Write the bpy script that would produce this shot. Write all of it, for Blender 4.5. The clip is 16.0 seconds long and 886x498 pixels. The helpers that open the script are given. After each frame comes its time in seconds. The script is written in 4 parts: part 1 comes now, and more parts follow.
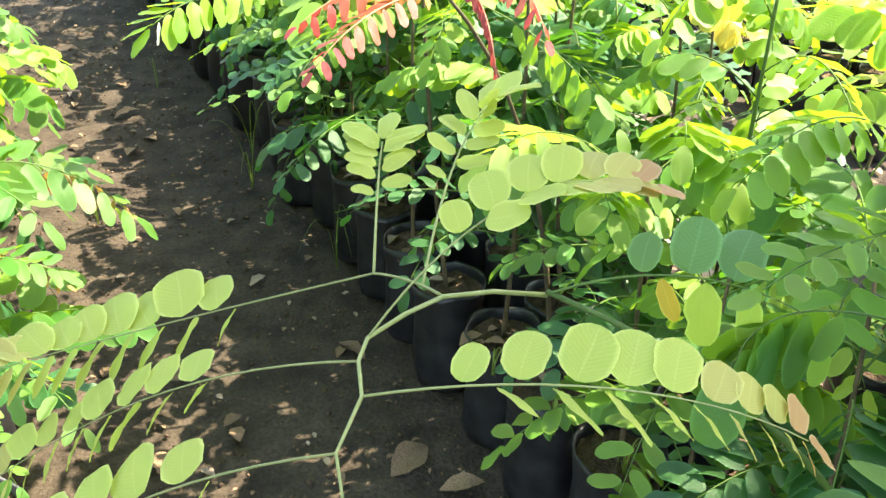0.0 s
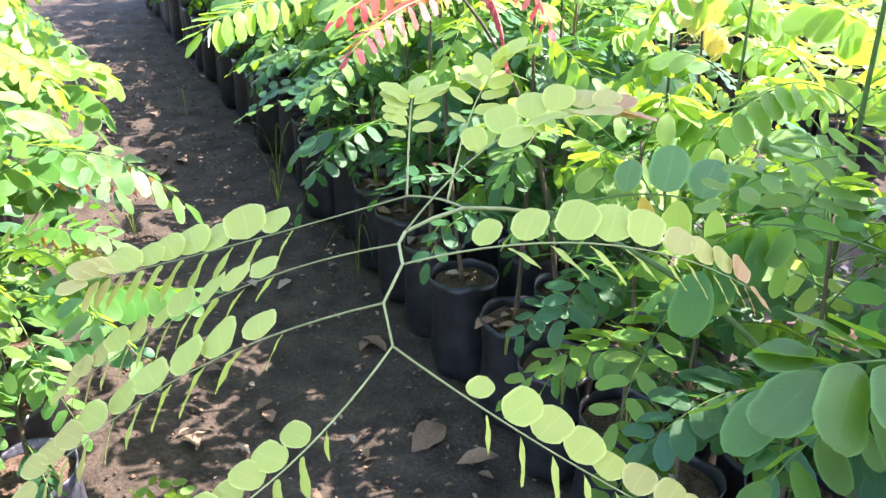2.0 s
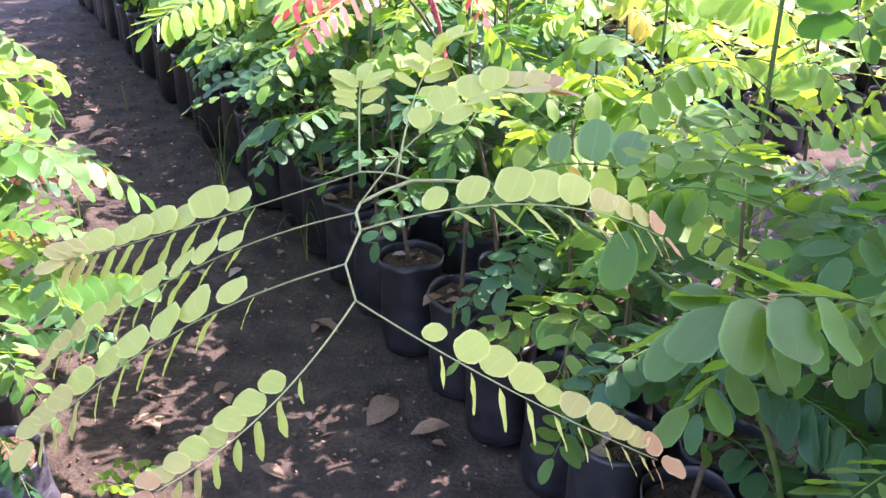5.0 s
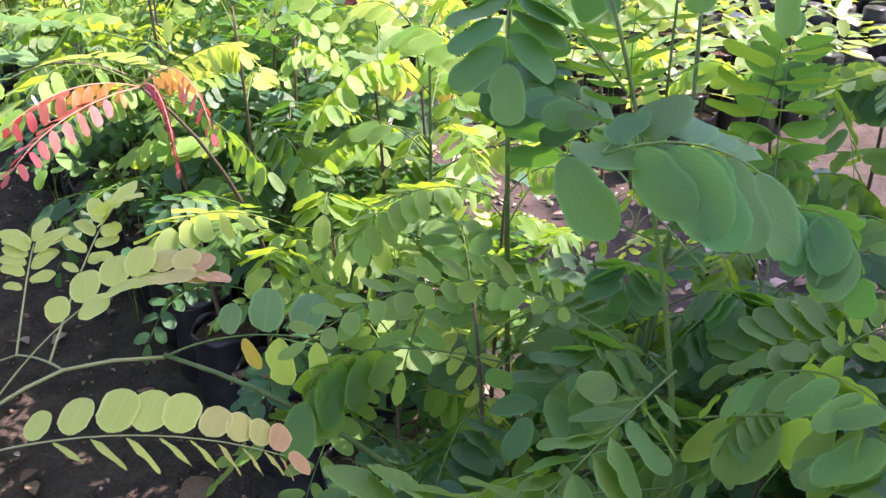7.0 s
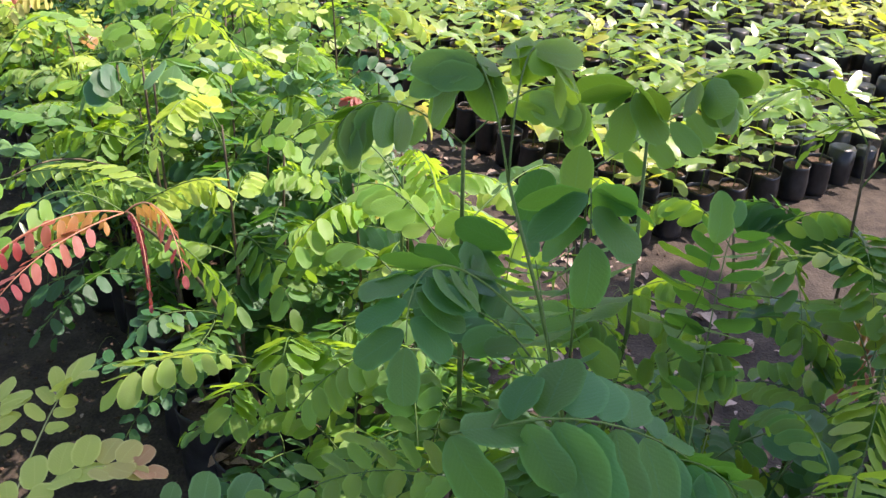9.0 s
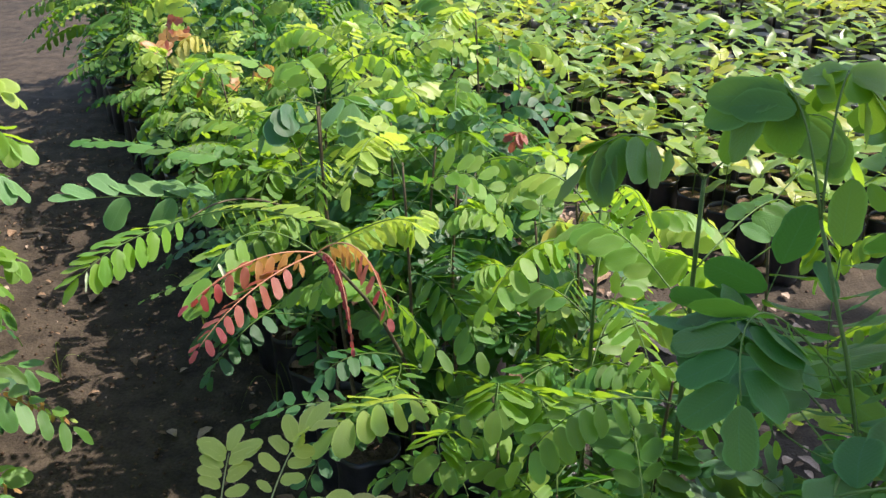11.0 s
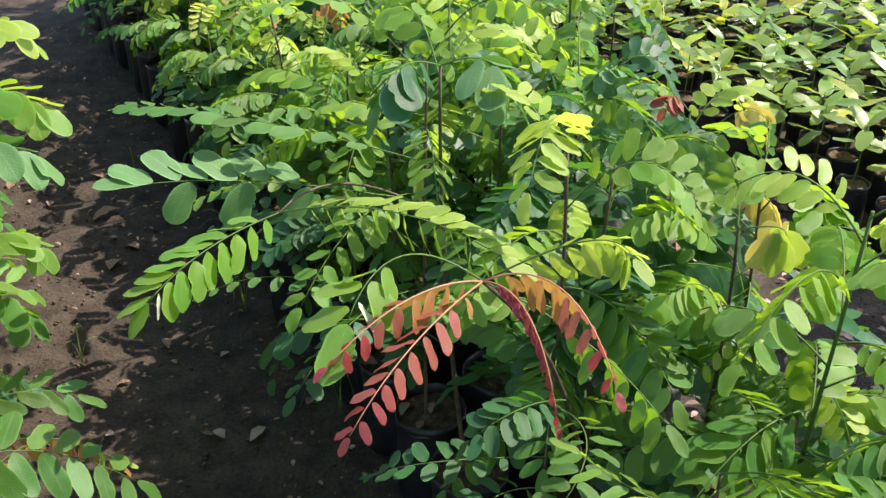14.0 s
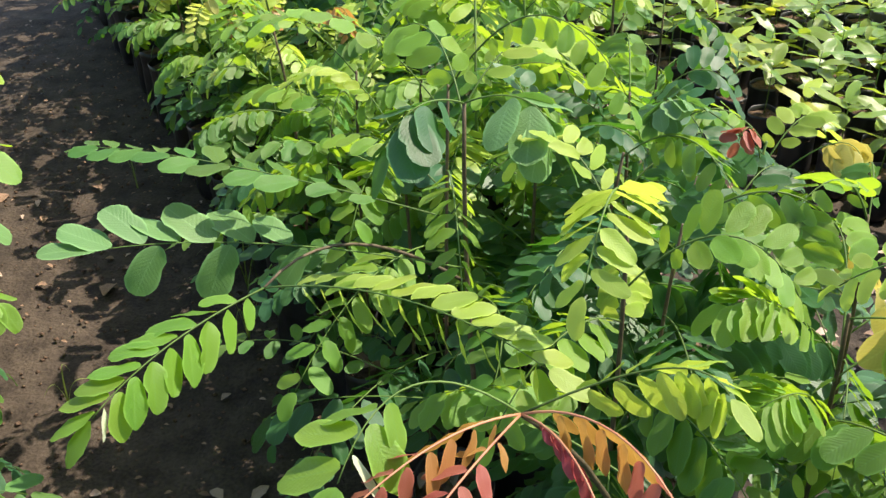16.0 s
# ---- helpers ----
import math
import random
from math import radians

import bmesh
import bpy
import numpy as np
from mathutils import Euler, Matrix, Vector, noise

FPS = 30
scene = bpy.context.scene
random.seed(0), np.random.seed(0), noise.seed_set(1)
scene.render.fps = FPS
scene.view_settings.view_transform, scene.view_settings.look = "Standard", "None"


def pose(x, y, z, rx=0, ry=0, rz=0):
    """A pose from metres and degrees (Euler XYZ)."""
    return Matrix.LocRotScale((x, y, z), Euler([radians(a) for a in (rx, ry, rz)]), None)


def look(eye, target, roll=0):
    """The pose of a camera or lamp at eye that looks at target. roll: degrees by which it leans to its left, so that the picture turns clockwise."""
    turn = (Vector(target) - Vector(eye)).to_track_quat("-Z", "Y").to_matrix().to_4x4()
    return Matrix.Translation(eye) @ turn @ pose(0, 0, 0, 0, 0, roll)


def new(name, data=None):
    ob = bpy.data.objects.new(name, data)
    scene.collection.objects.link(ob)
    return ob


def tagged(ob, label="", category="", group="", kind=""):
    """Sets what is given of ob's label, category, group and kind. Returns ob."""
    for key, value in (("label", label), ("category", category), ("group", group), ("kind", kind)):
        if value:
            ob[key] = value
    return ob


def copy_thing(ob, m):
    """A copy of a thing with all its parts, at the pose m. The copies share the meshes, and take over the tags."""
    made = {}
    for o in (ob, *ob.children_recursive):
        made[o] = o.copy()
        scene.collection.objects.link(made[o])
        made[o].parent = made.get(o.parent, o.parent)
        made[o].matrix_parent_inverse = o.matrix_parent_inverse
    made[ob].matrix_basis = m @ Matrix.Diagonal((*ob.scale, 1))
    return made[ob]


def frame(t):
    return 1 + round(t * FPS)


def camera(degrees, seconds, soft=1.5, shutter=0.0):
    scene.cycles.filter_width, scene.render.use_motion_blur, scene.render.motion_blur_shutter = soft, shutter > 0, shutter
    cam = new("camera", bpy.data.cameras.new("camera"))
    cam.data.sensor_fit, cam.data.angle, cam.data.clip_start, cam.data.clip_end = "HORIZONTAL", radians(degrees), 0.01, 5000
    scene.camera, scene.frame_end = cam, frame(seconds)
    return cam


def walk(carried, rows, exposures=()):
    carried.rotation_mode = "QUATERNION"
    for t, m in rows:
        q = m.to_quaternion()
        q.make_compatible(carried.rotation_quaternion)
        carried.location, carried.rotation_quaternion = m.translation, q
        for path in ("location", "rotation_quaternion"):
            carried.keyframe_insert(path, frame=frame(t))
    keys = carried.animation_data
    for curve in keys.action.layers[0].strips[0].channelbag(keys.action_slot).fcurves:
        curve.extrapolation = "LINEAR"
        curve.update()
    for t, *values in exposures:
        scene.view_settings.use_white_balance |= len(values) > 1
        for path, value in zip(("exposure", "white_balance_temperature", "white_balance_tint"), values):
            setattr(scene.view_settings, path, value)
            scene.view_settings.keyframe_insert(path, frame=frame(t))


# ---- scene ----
cam = camera(51.5, 16.0)
PATH = [
    (0, (0.316, 0.338, 1.086), (0.216, 2.053, 0.061), 0.8),
    (0.5, (0.315, 0.299, 1.084), (0.145, 2.016, 0.072), 0.7),
    (1, (0.306, 0.244, 1.075), (0.071, 1.966, 0.084), -0.6),
    (1.5, (0.316, 0.216, 1.056), (0.127, 1.954, 0.085), -0.3),
    (2, (0.32, 0.174, 1.071), (0.189, 1.937, 0.135), 0.1),
    (2.5, (0.274, 0.118, 1.064), (0.151, 1.867, 0.103), -0.4),
    (3, (0.246, 0.098, 1.09), (0.097, 1.824, 0.091), -0.7),
    (3.2, (0.237, 0.094, 1.087), (0.098, 1.816, 0.079), -1.9),
    (5.3, (0.364, 0.101, 1.091), (0.385, 1.873, 0.165), 0.7),
    (5.5, (0.407, 0.11, 1.108), (0.451, 1.89, 0.198), 1.1),
    (6, (0.48, 0.149, 1.135), (0.624, 1.926, 0.23), 0.8),
    (6.5, (0.511, 0.185, 1.173), (0.682, 1.929, 0.207), -0.0),
    (7, (0.54, 0.2, 1.215), (0.689, 1.931, 0.224), -0.0),
    (7.5, (0.563, 0.193, 1.296), (0.694, 1.904, 0.269), 2.1),
    (8, (0.61, 0.187, 1.358), (0.717, 1.879, 0.297), 2.9),
    (8.2, (0.63, 0.199, 1.383), (0.735, 1.893, 0.324), 3.5),
    (10.3, (0.556, 0.256, 1.393), (0.613, 2.073, 0.56), -1.1),
    (10.5, (0.542, 0.265, 1.391), (0.57, 2.076, 0.543), -1.1),
    (11, (0.472, 0.281, 1.37), (0.383, 2.058, 0.457), -0.8),
    (11.5, (0.396, 0.339, 1.368), (0.209, 2.052, 0.353), -0.8),
    (12, (0.351, 0.382, 1.369), (0.202, 2.092, 0.342), -0.2),
    (12.5, (0.318, 0.418, 1.361), (0.27, 2.144, 0.353), 0.4),
    (13, (0.271, 0.464, 1.369), (0.282, 2.194, 0.366), 1.0),
    (13.5, (0.226, 0.526, 1.348), (0.211, 2.245, 0.325), 1.1),
    (14, (0.233, 0.605, 1.315), (0.188, 2.3, 0.255), 0.1),
    (14.5, (0.239, 0.665, 1.254), (0.201, 2.299, 0.101), -1.0),
    (15, (0.226, 0.752, 1.229), (0.181, 2.358, 0.037), -0.6),
    (15.5, (0.223, 0.824, 1.249), (0.154, 2.463, 0.104), -0.4),
    (16, (0.227, 0.852, 1.281), (0.127, 2.523, 0.186), -1.0),
]
walk(cam, [(t, look(eye, target, roll)) for t, eye, target, roll in PATH],
     [(0, 2.43, 7700, 6), (0.5, 2.48, 7700, 8), (1.0, 2.4, 7100, 10), (1.5, 2.45, 6300, 10), (2, 2.56, 6300, 26), (3, 2.64, 6200, 44), (5.5, 2.36, 6250, 46), (6.5, 2.0, 6400, 44), (8, 1.68, 6550, 39), (10.5, 0.76, 6700, 13), (12, 1.23, 6500, 15), (13.5, 0.95, 6600, 15), (14.5, 1.12, 6650, 15), (15, 1.38, 6700, 15), (15.5, 1.24, 6800, 14), (16, 1.02, 7000, 13)])

# ---- world and light ----
SUN_TO = Vector((0.79, 0.34, 1.22)).normalized()   # the way to the sun
world = bpy.data.worlds.new("sky")
scene.world = world
world.use_nodes = True
wn = world.node_tree
sky = wn.nodes.new("ShaderNodeTexSky")
sky.sky_type = "NISHITA"
sky.sun_disc = False
sky.sun_elevation = math.asin(SUN_TO.z)
sky.sun_rotation = math.atan2(SUN_TO.x, SUN_TO.y)
wn.links.new(sky.outputs[0], wn.nodes["Background"].inputs[0])
wn.nodes["Background"].inputs[1].default_value = 0.15
sun_data = bpy.data.lights.new("sun", "SUN")
sun_data.energy = 4.5
sun_data.angle = radians(0.55)
sun_data.color = (1.0, 0.94, 0.84)
sun = new("sun", sun_data)
sun.matrix_world = look(SUN_TO * 30, (0, 0, 0))

# ---- the plan: u runs along the rows of bags, away; v across them, to the right ----
U = Vector((-0.495, 0.869, 0))
V = Vector((0.869, 0.495, 0))


def uv(u, v, z=0.0):
    return U * u + V * v + Vector((0, 0, z))


# ---- materials ----
def shader(name):
    m = bpy.data.materials.new(name)
    m.use_nodes = True
    return m, m.node_tree.nodes, m.node_tree.links, m.node_tree.nodes["Principled BSDF"]


def mix(n, l, kind, fac, a, b):
    x = n.new("ShaderNodeMix")
    x.data_type, x.blend_type = "RGBA", kind
    for sock, val in ((x.inputs[0], fac), (x.inputs[6], a), (x.inputs[7], b)):
        if hasattr(val, "links"):
            l.new(val, sock)
        elif isinstance(val, (int, float)):
            sock.default_value = val
        else:
            sock.default_value = (*val, 1)
    return x.outputs[2]


def math_node(n, l, op, a, b=0.0, c=0.0):
    x = n.new("ShaderNodeMath")
    x.operation = op
    for i, val in enumerate((a, b, c)):
        if hasattr(val, "links"):
            l.new(val, x.inputs[i])
        else:
            x.inputs[i].default_value = val
    return x.outputs[0]


def ramp(n, l, fac, stops):
    x = n.new("ShaderNodeValToRGB")
    while len(x.color_ramp.elements) < len(stops):
        x.color_ramp.elements.new(0.5)
    for e, (p, c) in zip(x.color_ramp.elements, stops):
        e.position, e.color = p, (*c, 1)
    l.new(fac, x.inputs[0])
    return x.outputs[0]


def noise_tex(n, l, scale, detail=3.0, coords=None):
    x = n.new("ShaderNodeTexNoise")
    x.inputs["Scale"].default_value, x.inputs["Detail"].default_value = scale, detail
    if coords is not None:
        l.new(coords, x.inputs["Vector"])
    return x.outputs[0]


def leaf_material(name, colour, through_colour, gloss=0.42, share=0.42, spots=0.0, spread=0.5):
    """A thin leaf: pale midrib, fine side veins, light that passes through it, and a tone of its own for each leaflet."""
    m, n, l, p = shader(name)
    tc = n.new("ShaderNodeTexCoord")
    sep = n.new("ShaderNodeSeparateXYZ")
    l.new(tc.outputs["UV"], sep.inputs[0])
    off = math_node(n, l, "ABSOLUTE", math_node(n, l, "SUBTRACT", sep.outputs[0], 0.5))
    rib = math_node(n, l, "LESS_THAN", off, 0.022)
    veins = math_node(n, l, "SINE", math_node(n, l, "MULTIPLY", math_node(n, l, "SUBTRACT", sep.outputs[1], math_node(n, l, "MULTIPLY", off, 0.55)), 75.0))
    info, geo = n.new("ShaderNodeObjectInfo"), n.new("ShaderNodeNewGeometry")
    rand = math_node(n, l, "FRACT", math_node(n, l, "ADD", info.outputs["Random"], geo.outputs["Random Per Island"]))
    rand2 = math_node(n, l, "FRACT", math_node(n, l, "MULTIPLY", rand, 7.31))
    patch = noise_tex(n, l, 38.0, 3.0, tc.outputs["Object"])
    hsv = n.new("ShaderNodeHueSaturation")
    hsv.inputs["Color"].default_value = (*colour, 1)
    l.new(math_node(n, l, "MULTIPLY_ADD", rand2, 0.035 * spread * 2, 0.5 - 0.0175 * spread * 2), hsv.inputs["Hue"])
    l.new(math_node(n, l, "MULTIPLY_ADD", rand, 0.6 * spread, 1.0 - 0.3 * spread), hsv.inputs["Value"])
    mottle = ramp(n, l, noise_tex(n, l, 240.0, 4.0, tc.outputs["Object"]), ((0.35, (0, 0, 0)), (0.68, (1, 1, 1))))
    col = mix(n, l, "MULTIPLY", math_node(n, l, "MULTIPLY", patch, 0.6), hsv.outputs[0], (0.66, 0.74, 0.55))
    col = mix(n, l, "MULTIPLY", math_node(n, l, "MULTIPLY", mottle, 0.35), col, (0.68, 0.74, 0.62))
    col = mix(n, l, "MIX", math_node(n, l, "MULTIPLY", rib, 0.35), col, [min(1, c * 1.6 + 0.05) for c in colour])
    col = mix(n, l, "MULTIPLY", math_node(n, l, "MULTIPLY_ADD", veins, 0.10, 0.12), col, (0.55, 0.62, 0.5))
    margin = math_node(n, l, "MULTIPLY", math_node(n, l, "SMOOTH_MIN", 1.0, math_node(n, l, "MULTIPLY", math_node(n, l, "MAXIMUM", math_node(n, l, "SUBTRACT", off, 0.40), 0.0), 10.0), 0.1), 0.50)
    col = mix(n, l, "MIX", margin, col, [min(1, c * 2.0 + 0.03) for c in colour])
    if spots:
        dots = math_node(n, l, "GREATER_THAN", noise_tex(n, l, 210.0, 1.0, tc.outputs["Object"]), 0.74)
        col = mix(n, l, "MIX", math_node(n, l, "MULTIPLY", dots, spots), col, (0.10, 0.055, 0.02))
    l.new(col, p.inputs["Base Color"])
    p.inputs["Roughness"].default_value = gloss
    p.inputs["Specular IOR Level"].default_value = 0.56
    bump = n.new("ShaderNodeBump")
    bump.inputs["Strength"].default_value, bump.inputs["Distance"].default_value = 0.45, 0.0008
    l.new(math_node(n, l, "ADD", math_node(n, l, "MULTIPLY", veins, 0.16), math_node(n, l, "MULTIPLY", patch, 1.6)), bump.inputs["Height"])
    l.new(bump.outputs[0], p.inputs["Normal"])
    t = n.new("ShaderNodeBsdfTranslucent")
    tint = mix(n, l, "MULTIPLY", math_node(n, l, "MULTIPLY_ADD", rand, 0.35, 0.1), through_colour, (0.7, 0.85, 0.6))
    l.new(mix(n, l, "MULTIPLY", math_node(n, l, "MULTIPLY", rib, 0.5), tint, (0.6, 0.7, 0.4)), t.inputs["Color"])
    ms = n.new("ShaderNodeMixShader")
    ms.inputs[0].default_value = share
    l.new(p.outputs[0], ms.inputs[1])
    l.new(t.outputs[0], ms.inputs[2])
    l.new(ms.outputs[0], n["Material Output"].inputs["Surface"])
    return m


LEAF = {
    # dark, shade, mid, bright: one green leaf, shade and sun put into its colour
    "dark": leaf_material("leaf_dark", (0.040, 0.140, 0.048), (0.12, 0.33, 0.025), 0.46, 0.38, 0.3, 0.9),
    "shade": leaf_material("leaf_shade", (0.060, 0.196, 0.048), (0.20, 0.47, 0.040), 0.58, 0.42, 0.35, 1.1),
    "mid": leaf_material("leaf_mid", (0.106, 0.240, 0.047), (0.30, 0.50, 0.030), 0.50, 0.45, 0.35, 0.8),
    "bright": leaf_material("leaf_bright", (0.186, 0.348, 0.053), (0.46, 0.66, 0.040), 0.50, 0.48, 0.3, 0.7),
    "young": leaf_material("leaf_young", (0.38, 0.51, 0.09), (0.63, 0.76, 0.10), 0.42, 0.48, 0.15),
    "lime": leaf_material("leaf_lime", (0.62, 0.68, 0.14), (0.70, 0.74, 0.13), 0.55, 0.40, 0.0, 0.2),
    "blush": leaf_material("leaf_blush", (0.66, 0.58, 0.16), (0.74, 0.60, 0.14), 0.55, 0.40, 0.0, 0.3),
    "pink": leaf_material("leaf_pink", (0.72, 0.40, 0.17), (0.78, 0.38, 0.13), 0.55, 0.40, 0.0, 0.3),
    "crimson": leaf_material("leaf_crimson", (0.40, 0.060, 0.065), (0.60, 0.08, 0.07), 0.38, 0.40, 0.0, 0.3),
    "red": leaf_material("leaf_red", (0.42, 0.125, 0.095), (0.58, 0.16, 0.11), 0.38, 0.40, 0.0, 0.3),
    "orange": leaf_material("leaf_orange", (0.50, 0.24, 0.085), (0.64, 0.34, 0.08), 0.42, 0.40, 0.0, 0.35),
    "blue": leaf_material("leaf_blue", (0.135, 0.275, 0.092), (0.19, 0.40, 0.06), 0.55, 0.28, 0.15, 0.3),
    "yellow": leaf_material("leaf_yellow", (0.66, 0.46, 0.05), (0.66, 0.46, 0.03), 0.5, 0.35, 0.5, 0.2),
    # folded leaflet with the sun's glare put into a near-white colour
    "white": leaf_material("leaf_folded_glare", (0.68, 0.72, 0.52), (0.45, 0.52, 0.2), 0.4, 0.25, 0.0, 0.1),
    "broad": leaf_material("broad_leaf", (0.18, 0.30, 0.05), (0.48, 0.60, 0.05), 0.34, 0.38, 0.2, 0.9),
    "broad_young": leaf_material("broad_leaf_young", (0.40, 0.46, 0.06), (0.70, 0.72, 0.06), 0.38, 0.42, 0.1, 0.9),
}


def plain(name, a, b, rough, scale=60.0, bump_strength=0.4, bump_size=0.002, fine=None, spec=0.4):
    """Two tones mixed by noise at two scales, with relief."""
    m, n, l, p = shader(name)
    tc = n.new("ShaderNodeTexCoord")
    info = n.new("ShaderNodeObjectInfo")
    n1, n2 = noise_tex(n, l, scale, 5.0, tc.outputs["Object"]), noise_tex(n, l, fine or scale * 7, 4.0, tc.outputs["Object"])
    f = ramp(n, l, math_node(n, l, "ADD", math_node(n, l, "MULTIPLY", n1, 0.65), math_node(n, l, "MULTIPLY", n2, 0.35)), ((0.35, (0, 0, 0)), (0.68, (1, 1, 1))))
    col = mix(n, l, "MIX", f, a, b)
    hsv = n.new("ShaderNodeHueSaturation")
    l.new(col, hsv.inputs["Color"])
    l.new(math_node(n, l, "MULTIPLY_ADD", info.outputs["Random"], 0.5, 0.75), hsv.inputs["Value"])
    l.new(hsv.outputs[0], p.inputs["Base Color"])
    p.inputs["Roughness"].default_value = rough
    p.inputs["Specular IOR Level"].default_value = spec
    bump = n.new("ShaderNodeBump")
    bump.inputs["Strength"].default_value, bump.inputs["Distance"].default_value = bump_strength, bump_size
    l.new(math_node(n, l, "ADD", n1, n2), bump.inputs["Height"])
    l.new(bump.outputs[0], p.inputs["Normal"])
    return m


def ground_material():
    m, n, l, p = shader("bare_earth")
    tc = n.new("ShaderNodeTexCoord")
    c = tc.outputs["Object"]
    big, midn, fine = noise_tex(n, l, 2.2, 4.0, c), noise_tex(n, l, 14.0, 6.0, c), noise_tex(n, l, 130.0, 5.0, c)
    col = mix(n, l, "MIX", ramp(n, l, midn, ((0.3, (0, 0, 0)), (0.7, (1, 1, 1)))), (0.036, 0.027, 0.020), (0.092, 0.071, 0.052))
    col = mix(n, l, "MULTIPLY", 0.75, col, ramp(n, l, fine, ((0.28, (0.45, 0.42, 0.4)), (0.62, (1.1, 1.08, 1.05)))))
    col = mix(n, l, "MIX", ramp(n, l, big, ((0.52, (0, 0, 0)), (0.72, (0.6, 0.6, 0.6)))), col, (0.036, 0.029, 0.022))
    l.new(col, p.inputs["Base Color"])
    p.inputs["Roughness"].default_value = 0.85
    p.inputs["Specular IOR Level"].default_value = 0.25
    bump = n.new("ShaderNodeBump")
    bump.inputs["Strength"].default_value, bump.inputs["Distance"].default_value = 0.9, 0.012
    l.new(math_node(n, l, "ADD", math_node(n, l, "MULTIPLY", midn, 1.0), math_node(n, l, "MULTIPLY", fine, 0.45)), bump.inputs["Height"])
    l.new(bump.outputs[0], p.inputs["Normal"])
    return m


EARTH = ground_material()
BAG = plain("black_polythene", (0.009, 0.009, 0.010), (0.029, 0.029, 0.031), 0.40, 22.0, 0.5, 0.004, 40.0, 0.5)
BAG_GREY = plain("dusty_polythene", (0.012, 0.013, 0.018), (0.16, 0.16, 0.19), 0.3, 26.0, 0.8, 0.006, 70.0, 0.5)
SOIL = plain("potting_soil", (0.055, 0.036, 0.024), (0.19, 0.125, 0.085), 0.95, 45.0, 1.0, 0.008, 200.0, 0.15)
STEM_GREEN = plain("green_stem", (0.065, 0.13, 0.022), (0.12, 0.20, 0.04), 0.6, 80.0, 0.2, 0.0006)
STEM_LIME = plain("pale_green_stem", (0.25, 0.28, 0.09), (0.33, 0.34, 0.13), 0.5, 90.0, 0.2, 0.0005)
STEM_BROWN = plain("brown_stem", (0.06, 0.045, 0.025), (0.15, 0.11, 0.06), 0.7, 70.0, 0.5, 0.001)
STEM_ROSE = plain("rosy_stalk", (0.42, 0.15, 0.09), (0.48, 0.25, 0.13), 0.5, 80.0, 0.2, 0.0005)
LITTER = plain("dry_leaf_brown", (0.14, 0.075, 0.04), (0.38, 0.25, 0.16), 0.7, 30.0, 0.6, 0.002)
LITTER_PALE = plain("dry_leaf_pale", (0.30, 0.21, 0.15), (0.56, 0.42, 0.33), 0.7, 30.0, 0.6, 0.002)
GRASS = leaf_material("grass_blade", (0.20, 0.28, 0.06), (0.36, 0.45, 0.08), 0.5, 0.35)
BARK = plain("bark", (0.08, 0.06, 0.045), (0.22, 0.18, 0.14), 0.9, 12.0, 1.0, 0.02)


# ---- building helpers ----
def mesh_of(name, verts, faces, uvs=None, mats=(), index=None, smooth=True):
    me = bpy.data.meshes.new(name)
    me.from_pydata([tuple(v) for v in verts], [], faces)
    if uvs is not None:
        layer = me.uv_layers.new(name="uv")
        flat = np.array([uvs[i] for f in faces for i in f], dtype=np.float32)
        layer.data.foreach_set("uv", flat.ravel())
    for m in mats:
        me.materials.append(m)
    if index is not None:
        me.polygons.foreach_set("material_index", np.array(index, dtype=np.int32))
    me.polygons.foreach_set("use_smooth", np.full(len(faces), smooth))
    me.update()
    return me


def child(name, me, parent, label="", m=None, kind=""):
    ob = new(name, me)
    ob.parent = parent
    if m is not None:
        ob.matrix_basis = m
    return tagged(ob, label=label, kind=kind)


def root(name, place, label, category, group="", kind="", rz=0.0):
    ob = new(name)
    ob.empty_display_size = 0.05
    ob.matrix_basis = pose(*place, 0, 0, rz)
    return tagged(ob, label, category, group, kind)


def bend(p0, p1, p2, n):
    """n + 1 points on the curve from p0 through p1 to p2."""
    a, b, c = (np.array(p, dtype=float) for p in (p0, p1, p2))
    k = 2 * b - (a + c) / 2
    return [(1 - t) ** 2 * a + 2 * t * (1 - t) * k + t * t * c for t in np.linspace(0, 1, n + 1)]


def tube(line, r0, r1, sides=6, knots=0.0):
    """Verts and faces of a tapering stalk along a line of points."""
    vs, fs = [], []
    for i, p in enumerate(line):
        t = Vector(line[min(i + 1, len(line) - 1)] - line[max(i - 1, 0)]).normalized()
        side = t.cross(Vector((0.21, 0.35, 0.91))).normalized()
        up = side.cross(t)
        r = r0 + (r1 - r0) * i / (len(line) - 1)
        r *= 1 + knots * (i % 3 == 0)
        for k in range(sides):
            a = 2 * math.pi * k / sides
            vs.append(Vector(p) + side * (math.cos(a) * r) + up * (math.sin(a) * r))
        if i:
            o = (i - 1) * sides
            fs += [(o + k, o + (k + 1) % sides, o + sides + (k + 1) % sides, o + sides + k) for k in range(sides)]
    fs.append(tuple(range(sides))[::-1])
    fs.append(tuple(range(len(vs) - sides, len(vs))))
    return vs, fs


SHAPES = {"round": (0.43, 1.0, 0.05), "oval": (0.265, 1.05, 0.06), "obovate": (0.27, 1.32, 0.02), "narrow": (0.20, 1.0, 0.10), "sliver": (0.085, 1.0, 0.10), "ellipse": (0.235, 1.0, 0.10), "long": (0.215, 1.12, 0.05), "lance": (0.17, 0.8, 0.16), "big": (0.315, 1.28, 0.0)}
TEMPLATES = {}


